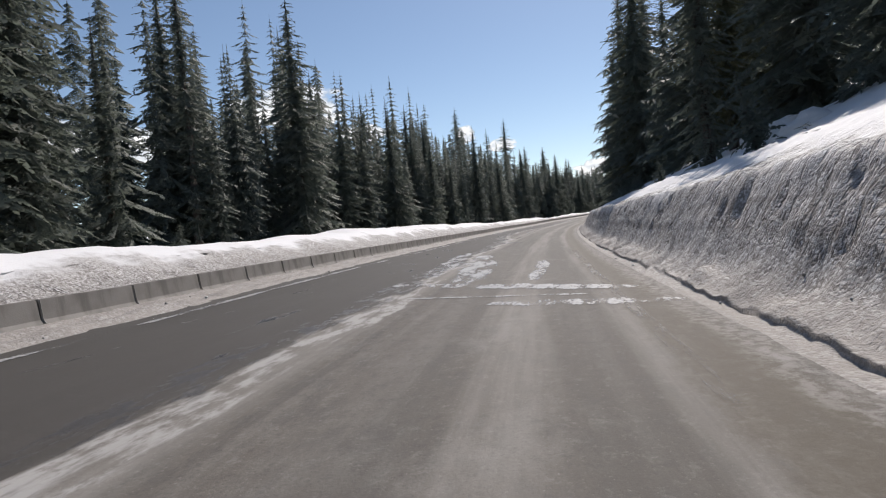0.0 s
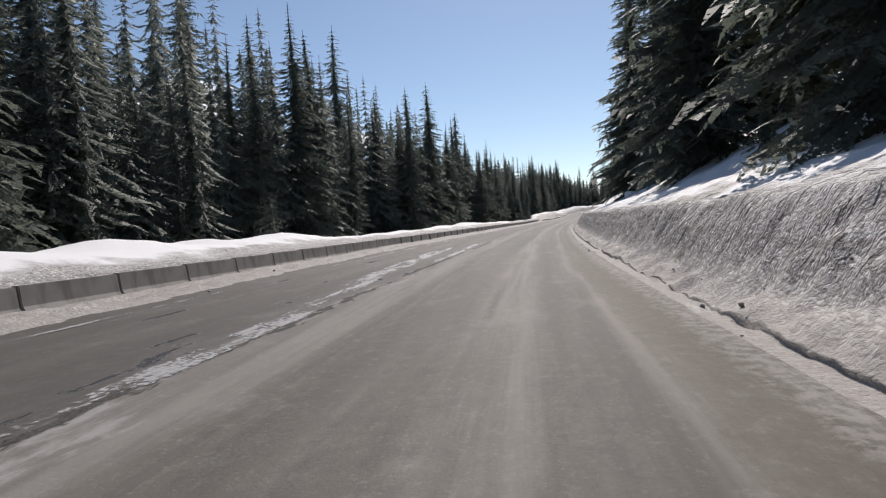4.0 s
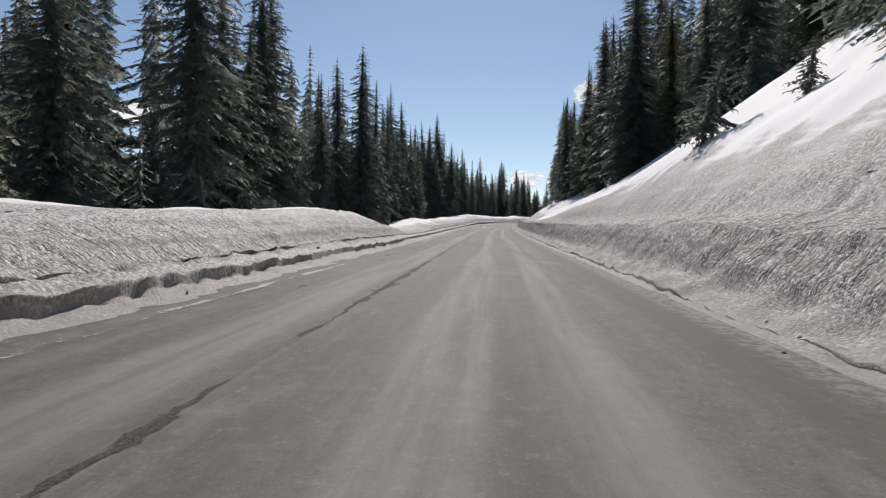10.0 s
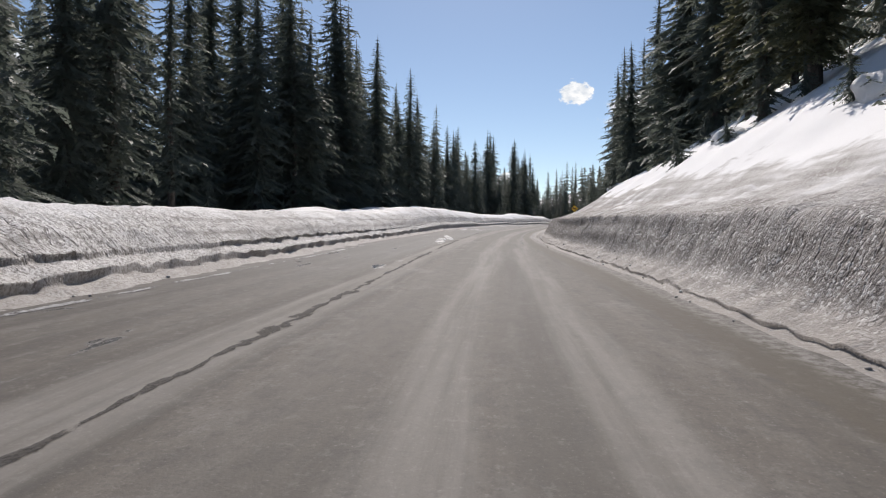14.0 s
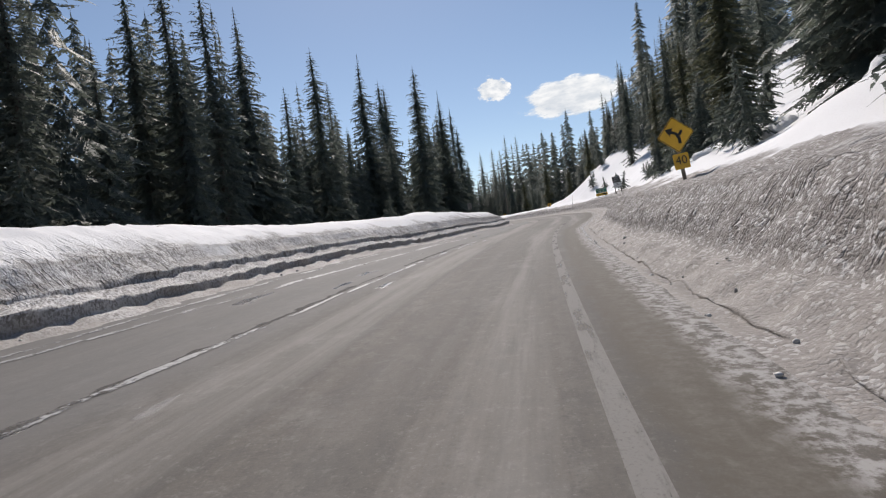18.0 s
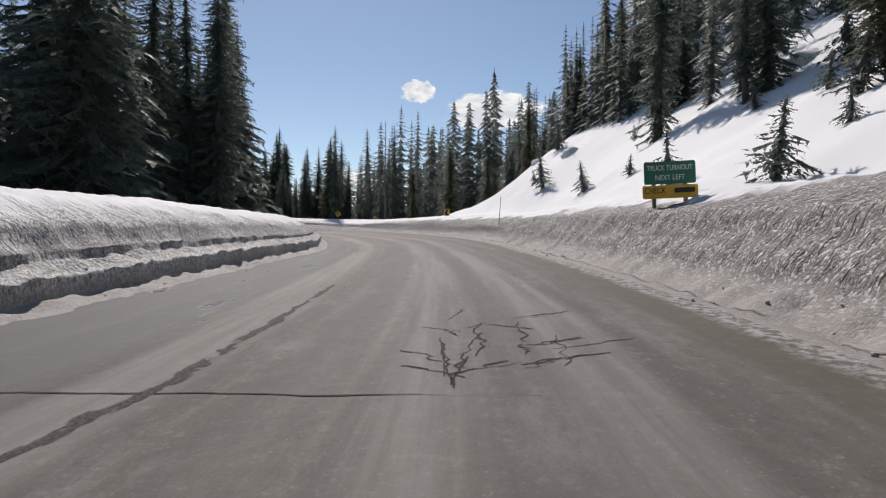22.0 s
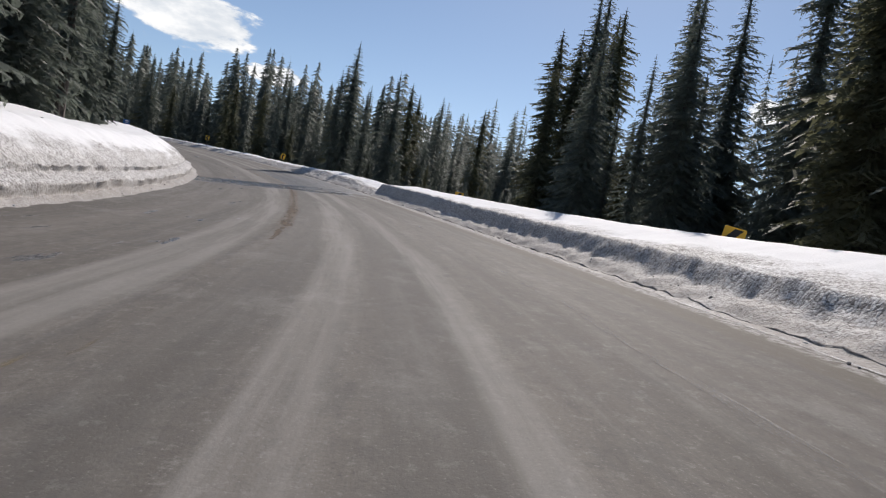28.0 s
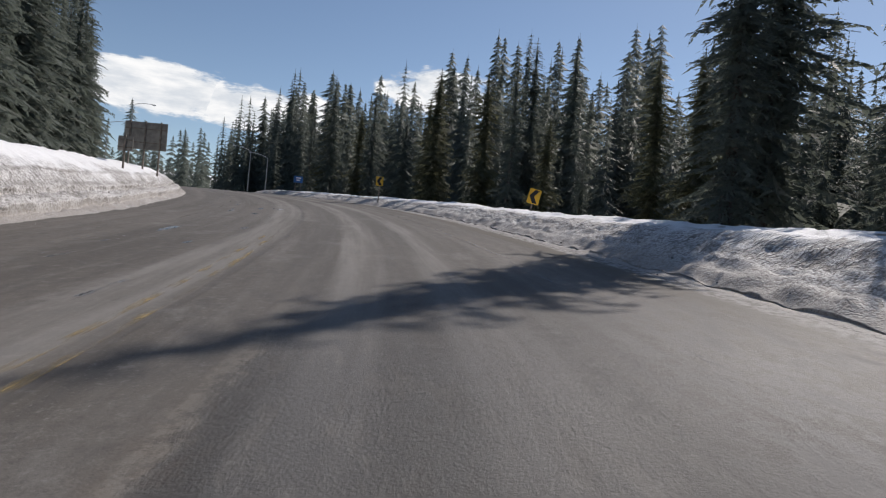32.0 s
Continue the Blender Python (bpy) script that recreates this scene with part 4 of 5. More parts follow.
rng = random.Random(7)
FIR = "tall dark spire-shaped fir with drooping boughs"
KINDS = [
    plant("fir_tree", rng, FIR, "fir tree", "roadside firs", height=21, radius=2.9, gappy=0.20),
    plant("fir_tree", rng, "dense dark fir with a narrow pointed crown", "fir tree", "roadside firs", height=24, radius=2.9, density=1.1, shoulder=0.5),
    plant("fir_tree", rng, "slim dark fir with short ragged boughs", "fir tree", "roadside firs", height=18, radius=2.0, gappy=0.28, shoulder=0.5),
    plant("spruce_tree", rng, "broad dark spruce with layered boughs", "spruce tree", "roadside spruces", height=22, radius=3.5, density=1.35, power=0.85, shoulder=0.8),
    plant("fir_tree", rng, "thin sparse fir with gaps between its boughs", "fir tree", "roadside firs", height=20, radius=1.9, gappy=0.45, bare=0.16, shoulder=0.55),
    plant("pine_tree", rng, "olive-green pine with a loose open crown", "pine tree", "roadside pines", "pine", height=17, radius=2.4, density=1.35, gappy=0.4, bare=0.10, power=0.6, shoulder=0.6),
]
SMALL = plant("young_fir", rng, "small young fir poking out of the snow slope", "young fir", "young firs on the slope", height=2.6, radius=0.8, bare=0.02, density=0.8, gappy=0.35)
SNAG = snag(rng, 16)
made = {k: 0 for k in range(9)}


def put_tree(kind, s, u, size=1.0, sink=0.4):
    if 257 < s < 268 and -34 < u < -13:   # a clearing
        return None
    base = KINDS[kind] if kind < 6 else SMALL if kind == 6 else SNAG
    x, y, z = at(s, u, -sink)
    lean = rng.uniform(2, 15) if kind == 6 else 0.0
    m = pose(float(x), float(y), float(z), lean, 0, rng.uniform(0, 360)) @ Matrix.Diagonal((size * rng.uniform(0.9, 1.1), size * rng.uniform(0.9, 1.1), size, 1))
    made[kind] += 1
    if made[kind] == 1:
        base.matrix_world = m
        return base
    ob = copy_thing(base, Matrix())
    ob.matrix_world = m
    return ob


def left_line(s):
    """Where the wood begins beyond the left edge."""
    return keyed(s, (-60, 10), (100, 12), (200, 12), (260, 10.5), (330, 9.5), (420, 9), (470, 10), (485, 14), (505, 14), (518, 8), (560, 7), (640, 8), (700, 9), (820, 12))


def right_line(s):
    return keyed(s, (-60, 7), (100, 7), (170, 7), (215, 8.5), (240, 15), (300, 17), (345, 10), (380, 8.5), (400, 8.5), (420, 10.5), (440, 9.5), (470, 9.0), (490, 8.0), (502, 7.5), (509, 9.0), (522, 13), (560, 16.5), (575, 15), (588, 9), (600, 8.5), (680, 9), (820, 9))


def tree_top(kind, s, u, top):
    """A tree whose tip stands at a height over the road's line."""
    base = float(np.interp(s, _run, _fine[:, 2]))
    z = float(at(s, u, -0.4)[2])
    tall = (21, 24, 18, 22, 20, 17, 2.6, 16)[kind]
    put_tree(kind, s, u, max(0.5, (base + top - z) / tall))


def left_tall(s):
    return keyed(s, (-60, 1.16), (200, 1.14), (260, 1.06), (340, 1.14), (430, 1.25), (460, 1.25), (480, 1.1), (505, 0.85), (520, 1.05), (560, 1.1), (620, 1.0), (680, 1.1), (720, 1.3), (820, 1.4))


def right_tall(s):
    return keyed(s, (-60, 1.4), (190, 1.35), (240, 1.0), (300, 1.0), (345, 1.25), (410, 1.2), (440, 1.0), (490, 0.9), (515, 0.75), (570, 0.75), (592, 0.95), (632, 0.8), (642, 0.36), (664, 0.36), (672, 0.6), (690, 0.65), (715, 1.15), (820, 1.4))


# trees that stand out against the sky: kind, along, across, height of the tip over the road
for row in ((0, 218, -41, 40), (1, 184, -46, 40), (2, 251, -60, 42), (0, 252, -45, 31), (0, 316, -52, 36), (1, 163, -52, 36), (2, 181, -57, 36), (4, 161, 8.5, 17),
            (1, 319, -62, 40), (0, 315, -51, 38), (2, 323, -47, 33), (0, 425, -19, 29), (2, 431, -20, 26), (3, 418, -21, 26), (1, 437, -22, 24), (0, 311, -37, 29), (1, 309, -23, 21.5), (0, 405, -27, 28), (2, 367, 20.6, 38), (4, 363, 15, 30), (0, 372, 17, 31), (1, 379, 19, 36), (3, 362, 22, 38), (2, 384, 16, 29)):
    tree_top(*row)
for row in ((0, 413, -18.2, 24), (1, 411, -24, 24), (3, 396, -22, 17.5), (0, 444, -21.6, 20.5), (0, 494, -35, 24), (1, 547, -24, 28), (0, 427, 10.5, 18.5), (2, 559, -33, 31),
            (3, 512, -22, 23.6), (0, 543, -23, 26), (0, 546, -16, 18.7), (1, 538, -11.5, 16.5), (3, 553, -13.0, 22), (0, 557, -14.0, 21), (2, 560, -13, 18.6), (2, 536, 15.6, 23), (5, 503, 11, 12), (5, 505, 13, 14), (5, 500, 12, 13), (5, 507.5, 13, 12.5), (0, 498, 14, 18), (5, 501, 10, 9.5), (5, 504, 15, 16), (4, 530, 16.9, 19.5), (0, 488, -26, 17), (1, 491, -20.5, 18.7)):
    tree_top(*row)
for row in ((0, 673.4, 12.6, 19), (0, 668.0, 16.5, 15.6), (2, 672.2, 10.4, 14.5), (1, 688, 24, 16), (2, 689, 25, 17), (5, 679, 27, 16), (2, 676, 29, 16), (5, 674, 22.3, 16), (0, 642, 22.5, 22), (1, 645, 25.7, 24), (5, 666, 28.5, 14), (5, 639, 17, 13.5), (0, 622, 15, 14), (2, 625, 17, 16), (0, 628.5, 14, 13), (1, 618, 18, 17), (3, 632, 16, 13), (2, 635, 19, 15), (0, 614, 17, 16), (3, 626, 21, 18), (0, 631, 22, 18), (1, 621, 23, 19), (5, 640, 19.5, 17), (5, 643, 20, 18), (5, 641, 24, 20), (5, 638, 22, 19), (4, 627, 28, 17), (1, 705, 19.6, 17.6),
            (0, 703, 22.6, 17.7), (5, 684, 15.7, 10.4), (5, 678, 13.6, 8.7), (2, 608, 13, 19.4), (5, 612, 14.3, 17.7), (0, 613, 29, 15.6), (2, 601, 21, 19.5)):
    tree_top(*row)
for row in ((0, 254, -20, 12.5), (0, 252, -25, 14), (0, 258, -36, 22), (1, 254, -38, 24), (3, 262, -37, 21), (2, 266, -38, 22), (1, 270, -36, 22), (3, 273, -30, 19), (0, 249, -33, 20), (1, 278, -32, 21)):
    tree_top(*row)
for row in ((7, 596, 16, 19), (7, 450, 12, 17), (7, 120, 11, 16)):
    tree_top(*row)

# the edge of the wood, tree by tree
s = -10.0
while s < 760:
    for row in range(2):
        d = left_line(s) + row * rng.uniform(3.0, 5.0) + rng.uniform(-1, 2)
        if rng.random() < (0.92, 0.40)[row] * (0.5 if 498 < s < 528 else 1.0):
            put_tree(rng.choice((0, 0, 1, 2, 2, 3, 3, 4)), s + rng.uniform(-2, 2), float(left_edge(s)) - d, rng.uniform(0.5, 0.95) * float(left_tall(s)))
        d = right_line(s) + row * rng.uniform(3.0, 5.0) + rng.uniform(-1, 2)
        if rng.random() < (0.8, 0.34)[row] and not 590 < s < 606:
            choice = (0, 2, 4, 5, 5, 5) if s > 560 else (0, 1, 2, 3, 5, 5)
            put_tree(rng.choice(choice), s + rng.uniform(-2, 2), float(right_edge(s)) + d, rng.uniform(0.5, 0.9) * float(right_tall(s)))
    s += 4.9

# young firs on the open slopes
for a, u, size in ((547, 12.4, 1.25), (537, 11.1, 0.85), (532, 11.6, 0.5), (524, 9.6, 0.9), (520, 14.2, 1.1), (515.5, 8.4, 0.95), (528, 16, 0.6), (553, 15, 0.5)):
    put_tree(6, a, u, size, 0.1)
for k in range(60):
    a = rng.uniform(206, 320)
    put_tree(6, a, float(right_edge(a)) + rng.uniform(5.5, 17.0), rng.uniform(0.6, 2.2), 0.1)
for k in range(26):
    a = rng.uniform(0, 200) if k % 2 else rng.uniform(340, 505)
    put_tree(6, a, float(right_edge(a)) + float(right_line(a)) - rng.uniform(-0.5, 2.2), rng.uniform(0.5, 1.2), 0.1)
for k in range(46):
    a = rng.uniform(418, 506)
    put_tree(6, a, float(right_edge(a)) + rng.uniform(5.0, 9.5), rng.uniform(0.5, 1.5), 0.15)
for a, u, size in ((506, 9.5, 0.8), (509, 13, 1.3), (512, 11, 0.6), (513.5, 16, 1.5), (517, 11.5, 0.5), (519, 18, 1.6), (523, 15.5, 0.7), (526, 19, 1.3), (541, 17, 0.5), (551, 13.5, 0.45), (555, 18, 1.2)):
    put_tree(6, a, u, size, 0.15)
for k in range(24):
    a = rng.uniform(0, 500)
    put_tree(6, a, float(left_edge(a)) - rng.uniform(7.5, 9.5), rng.uniform(0.6, 1.5), 0.1)


def far_wood():
    """Thousands of further trees as one mass."""
    verts, faces = [], []
    pick = random.Random(11)

    def shape(reach0, points, near, spacing):
        v, f = [], []
        hold, f0 = 1.0, 0.01
        while f0 < 0.98:
            if pick.random() < 0.25:
                hold = pick.uniform(0.72, 1.12)
            reach = reach0 * outline_at(f0, 0.75, 0.62) * hold + 0.005
            droop = 0.35 + 0.45 * (1 - f0)
            if near:
                whorl(v, f, pick, lambda z_: (0, 0, z_), f0, reach, points, droop, 0.2, 1, 4)
            else:
                skirt(v, f, pick, lambda z_: (0, 0, z_), f0, reach, points, droop, 0.2)
            f0 += spacing * reach * pick.uniform(0.7, 1.3) + 0.009
        q = len(v)
        v += [(0.006, 0, 0.93), (-0.005, 0.004, 0.93), (0, 0, 1.02)]
        f += [(q, q + 1, q + 2)]
        return np.array(v), np.array(f)

    near_shapes = [shape(0.13, 6, True, 0.40) for _ in range(6)]
    mid_shapes = [shape(0.125, 6, False, 0.44) for _ in range(6)]
    shapes = [shape(0.125, 5, False, 0.62) for _ in range(6)]
    spots = []
    for _ in range(60000):
        late = pick.random() < 0.38
        s_, side = (pick.uniform(545, 810), pick.choice((-1, 1, 1))) if late else (pick.uniform(-40, 545), pick.choice((-1, 1)))
        if s_ < 210 and pick.random() < 0.55:
            side = -1
        d = 0.5 + 80 * pick.random() ** 2.2
        u = float(left_edge(s_)) - float(left_line(s_)) - d if side < 0 else float(right_edge(s_)) + float(right_line(s_)) + d
        spots.append((s_, u))
        if len(spots) >= 4000:
            break
    spots += [(pick.uniform(638, 702), pick.uniform(24, 66)) for _ in range(150)]
    spots = np.array(spots)
    places = at(spots[:, 0], spots[:, 1], -0.4)
    wide = np.array([(pick.uniform(-620, -40), pick.uniform(560, 1150)) for _ in range(1400)])
    w_s, w_u, w_i = nearest(wide[:, 0], wide[:, 1])
    w_d = np.hypot(wide[:, 0] - _fine[w_i, 0], wide[:, 1] - _fine[w_i, 1])
    w_z = _fine[w_i, 2] + lie(w_s, np.clip(np.sign(w_u) * w_d, -220, 120)) + ease(w_d, 200, 900) * (60 + 55 * octaves(wide[:, 0] / 420, wide[:, 1] / 420, 77, 3)) - 0.5
    places = np.concatenate([places, np.stack([wide[:, 0], wide[:, 1], w_z], 1)[w_d > 34]])
    near_s, near_u, near_i = nearest(places[:, 0], places[:, 1])
    gap = np.hypot(places[:, 0] - _fine[near_i, 0], places[:, 1] - _fine[near_i, 1])
    keep = (gap > 18.5) & ~((near_s > 257) & (near_s < 268) & (near_u > -35) & (near_u < 0))
    all_v, all_f, count = [], [], 0
    for (x, y, z), ok, sn, un in zip(places, keep, near_s, near_u):
        if not ok:
            continue
        grown = float(left_tall(sn) if un < 0 else right_tall(sn))
        if abs(un) > 30:
            grown = 0.50 if 634 < sn < 668 and un > 0 else 0.82 if 668 <= sn < 705 and un > 0 else max(grown, 1.25 if sn > 585 and un > 0 else 1.0)
        gap_ = float(np.hypot(_fine[::40, 0] - x, _fine[::40, 1] - y).min())
        v, f = (near_shapes if gap_ < 28 or gap_ < 58 and 610 < sn < 690 and un > 0 else mid_shapes if gap_ < 48 else shapes)[pick.randrange(6)]
        a, h = pick.uniform(0, 6.3), (pick.uniform(13, 24) if gap_ > 24 else pick.uniform(8, 17)) * grown
        stout = pick.uniform(0.85, 1.2) if gap_ < 28 else pick.uniform(1.05, 1.5)
        c, s_ = math.cos(a) * h * stout, math.sin(a) * h * stout
        all_v.append(np.stack([v[:, 0] * c - v[:, 1] * s_ + x, v[:, 0] * s_ + v[:, 1] * c + y, v[:, 2] * h + z], -1))
        all_f.append(f + count)
        count += len(v)
    v, f = np.concatenate(all_v), np.concatenate(all_f)
    me = bpy.data.meshes.new("wood")
    me.vertices.add(len(v)), me.loops.add(f.size), me.polygons.add(len(f))
    me.vertices.foreach_set("co", v.astype(np.float32).ravel())
    me.loops.foreach_set("vertex_index", f.astype(np.int32).ravel())
    me.polygons.foreach_set("loop_start", np.arange(0, f.size, 3, dtype=np.int32))
    me.update(calc_edges=True)
    me.materials.append(MAT["fir"])
    tagged(new("far_wood", me), "dense dark conifer forest behind the roadside trees", "forest", kind="stuff")


far_wood()

# ---- clouds far over the ridges ----
def cloud_material():
    m = Nodes("cloud")
    g = m.node("ShaderNodeTexCoord", 0)
    p = m.scaled(g, (2, 2, 1), (-1, -1, 0))
    flat_ = m.node("ShaderNodeVectorMath", None, i0=p)
    flat_.operation = "LENGTH"
    away = flat_.outputs[1]
    o = m.node("ShaderNodeObjectInfo", None)
    seed = m.node("ShaderNodeCombineXYZ", 0, i0=m.math("MULTIPLY", o.outputs["Random"], 40.0))
    shift = m.node("ShaderNodeVectorMath", None, i0=p, i1=seed)
    shift.operation = "ADD"
    puff = m.noise(shift.outputs[0], 2.2, 9, 0.58)
    cover = m.step(m.math("SUBTRACT", m.math("ADD", puff, 0.28), m.math("MULTIPLY", away, 0.72)), 0.20, 0.36)
    white = m.mix(m.step(puff, 0.35, 0.7), (0.62, 0.67, 0.74), (0.92, 0.93, 0.95))
    glow = m.node("ShaderNodeEmission", 0, Color=white)
    clear = m.node("ShaderNodeBsdfTransparent", 0)
    mix = m.node("ShaderNodeMixShader", 0, i0=cover, i1=clear, i2=glow)
    m.tree.links.new(mix, m.tree.nodes["Material Output"].inputs["Surface"])
    return m.mat


MAT["cloud"] = cloud_material()


def cloud(yaw, up, wide, high):
    far = 4200.0
    a, b = radians(yaw), radians(up)
    place = Vector((-math.sin(a) * math.cos(b), math.cos(a) * math.cos(b), math.sin(b))) * far + Vector((-15, 400, 0))
    w, h = far * math.tan(radians(wide)) * 0.75, far * math.tan(radians(high)) * 0.8
    n = 8
    x, y = np.meshgrid(np.linspace(-1, 1, n), np.linspace(-1, 1, n), indexing="ij")
    ob = mesh_grid("cloud_backdrop", np.stack([x * w, y * h, 0.06 * w * (x * x + y * y)], -1), MAT["cloud"])
    ob.matrix_world = look(place, (-15, 400, 0))
    ob.visible_shadow = False
    tagged(ob, "small white fair-weather cloud over the ridge", "cloud", kind="structure")


for row in ((-16.9, 12.0, 8.3, 3.2), (-9.5, 13.9, 3.0, 1.9), (40.8, 13.6, 10.0, 4.0), (33.5, 10.6, 4.5, 1.6), (56.5, 10.2, 12.0, 3.8), (66.0, 10.8, 13.0, 4.0), (19.2, 8.2, 2.6, 1.2),
            (9.6, 4.8, 3.9, 1.5), (-3.3, 5.6, 3.3, 1.5), (23.0, 9.6, 2.0, 1.6), (84, 13, 16, 5), (120, 16, 14, 5), (-60, 14, 14, 4), (-110, 12, 16, 5), (170, 15, 18, 6)):
    cloud(*row)


# ---- concrete barrier on the left shoulder ----
def barrier_unit():
    ob = thing("concrete_barrier", Matrix(), "weathered grey concrete road barrier half buried in snow", "road barrier", "barrier units along the shoulder")
    bm = bmesh.new()
    half = [(-0.24, -0.30), (-0.24, 0.06), (-0.13, 0.22), (-0.085, 0.60), (0.085, 0.60), (0.13, 0.22), (0.24, 0.06), (0.24, -0.30)]
    ends = []
    for y in (-1.242, 1.242):
        ends.append([bm.verts.new((x, y, z)) for x, z in half])
    n = len(half)
    for i in range(n):
        bm.faces.new((ends[0][i], ends[1][i], ends[1][(i + 1) % n], ends[0][(i + 1) % n]))
    bm.faces.new(ends[0]), bm.faces.new(ends[1][::-1])
    bmesh.ops.recalc_face_normals(bm, faces=bm.faces)
    bmesh.ops.bevel(bm, geom=[e for e in bm.edges if abs(e.verts[0].co.y - e.verts[1].co.y) < 0.01 or e.verts[0].co.z > 0.5], offset=0.018, segments=2, affect="EDGES")
    part("body", bm, "concrete", ob)
    bm = bmesh.new()
    for z in (0.16, 0.42):
        bmesh.ops.create_cone(bm, cap_ends=True, segments=8, radius1=0.022, radius2=0.022, depth=0.09, matrix=Matrix.Translation((0, 1.24, z)))
    part("hook", bm, "steel", ob, "rusty steel connecting loop")
    return ob


first = barrier_unit()
k, a = 0, -17.0
while a < 246:
    u = float(left_edge(a)) - 1.62
    x, y, z = at(a, u)
    z = float(np.interp(a, _run, _fine[:, 2]) + tilt(a) * left_edge(a)) + 0.02 - 0.03 * float(ease(a, 120, 190)) - 0.13 * float(ease(a, 195, 222))
    m = pose(float(x), float(y), z, rng.uniform(-0.4, 0.4), rng.uniform(-0.6, 0.6), heading(a) + rng.uniform(-0.3, 0.3))
    if k == 0:
        first.matrix_world = m
    else:
        copy_thing(first, Matrix()).matrix_world = m
    k, a = k + 1, a + 2.5


# ---- road signs ----
def outline(bm, points, depth, y=0.0, z=0.0, x=0.0):
    """A flat plate from an outline in x and z, facing -y."""
    front = [bm.verts.new((x + p, y, z + q)) for p, q in points]
    face = bm.faces.new(front)
    back = bmesh.ops.extrude_face_region(bm, geom=[face])
    bmesh.ops.translate(bm, vec=(0, depth, 0), verts=[v for v in back["geom"] if isinstance(v, bmesh.types.BMVert)])
    bmesh.ops.recalc_face_normals(bm, faces=bm.faces)
    return bm


def rounded(w, h, r=0.04, turn=0.0):
    pts = []
    for cx, cz, a0 in ((w / 2 - r, h / 2 - r, 0), (-w / 2 + r, h / 2 - r, 90), (-w / 2 + r, -h / 2 + r, 180), (w / 2 - r, -h / 2 + r, 270)):
        for k in range(4):
            a = radians(a0 + 30 * k)
            pts.append((cx + r * math.cos(a), cz + r * math.sin(a)))
    c, s_ = math.cos(radians(turn)), math.sin(radians(turn))
    return [(x * c - z * s_, x * s_ + z * c) for x, z in pts]


def post(ob, x, top, low, wide=0.09, material="timber"):
    bm = bmesh.new()
    box(bm, wide, wide, top - low, (x, 0.07, (top + low) / 2), 0.008)
    part("post", bm, material, ob)


def lettering(ob, text, size, x, z, material, y=-0.012, stretch=1.0):
    cu = bpy.data.curves.new("lettering", "FONT")
    cu.body, cu.size, cu.align_x, cu.align_y, cu.extrude = text, size, "CENTER", "CENTER", 0.002
    cu.materials.append(MAT[material])
    t = new("lettering", cu)
    t.parent = ob
    t.matrix_local = pose(x, y, z, 90, 0, 0) @ Matrix.Diagonal((stretch, 1, 1, 1))


def bars(ob, rows, material, y=-0.010):
    """Plain bars for writing that cannot be read."""
    for x, z, w, h in rows:
        part("text_bar", outline(bmesh.new(), rounded(w, h, min(w, h) * 0.3), 0.004, y, z, x), material, ob)


def sign_at(name, s, u, z, turn, label, category, lean=0.0, group=""):
    """A sign whose centre stands z over the road's line."""
    x, y, g = at(s, u)
    base = float(np.interp(s, _run, _fine[:, 2]))
    ob = thing(name, pose(float(x), float(y), base + z, 0, lean, heading(s) + turn), label, category, group)
    return ob, float(g) - base - z


ob, low = sign_at("curve_warning_sign", 459, 4.0, 2.78, 8, "yellow diamond curve sign with a black arrow, set in the snowbank", "road sign", -6)
part("plate", outline(bmesh.new(), rounded(0.76, 0.76, 0.05, 45), 0.006), "sign_yellow", ob)
edge = outline(bmesh.new(), rounded(0.735, 0.735, 0.045, 45), 0.003, -0.004)
part("border", edge, "sign_black", ob)
part("face", outline(bmesh.new(), rounded(0.70, 0.70, 0.04, 45), 0.003, -0.0075), "sign_yellow", ob)
part("arrow", outline(bmesh.new(), [(0.03, -0.27), (0.12, -0.27), (0.12, -0.10), (0.05, 0.05), (-0.09, 0.13), (-0.05, 0.21), (-0.28, 0.20), (-0.17, -0.02), (-0.13, 0.06), (-0.02, 0.0), (0.03, -0.12)], 0.003, -0.011), "sign_black", ob)
part("side_road", outline(bmesh.new(), [(0.07, 0.0), (0.11, -0.06), (0.20, 0.03), (0.20, 0.10), (0.15, 0.11)], 0.003, -0.011), "sign_black", ob)
tab = part("speed_tab", outline(bmesh.new(), rounded(0.45, 0.45, 0.03), 0.006, 0.0, -0.78), "sign_yellow", ob, "yellow advisory speed tab sunk in snow")
lettering(ob, "40", 0.34, 0, -0.76, "sign_black", -0.008)
post(ob, 0, 0.3, low - 0.6)

ob, low = sign_at("turnout_sign", 515.8, 5.8, 2.56, -6, "green turnout sign with white lettering over a buried yellow sign", "road sign", -3)
part("plate", outline(bmesh.new(), rounded(1.30, 0.58, 0.05), 0.006), "sign_green", ob)
lettering(ob, "TRUCK TURNOUT", 0.19, 0, 0.12, "sign_white", -0.008, 0.72)
lettering(ob, "NEXT LEFT", 0.19, 0, -0.13, "sign_white", -0.008, 0.8)
part("yellow_plate", outline(bmesh.new(), rounded(1.40, 0.34, 0.05), 0.006, 0.0, -0.49), "sign_yellow", ob)
lettering(ob, "CHECK", 0.22, -0.38, -0.46, "sign_black", -0.008, 0.75)
bars(ob, ((0.36, -0.46, 0.52, 0.13),), "sign_black")
for x in (-0.4, 0.4):
    post(ob, x, 0.25, low - 0.6)

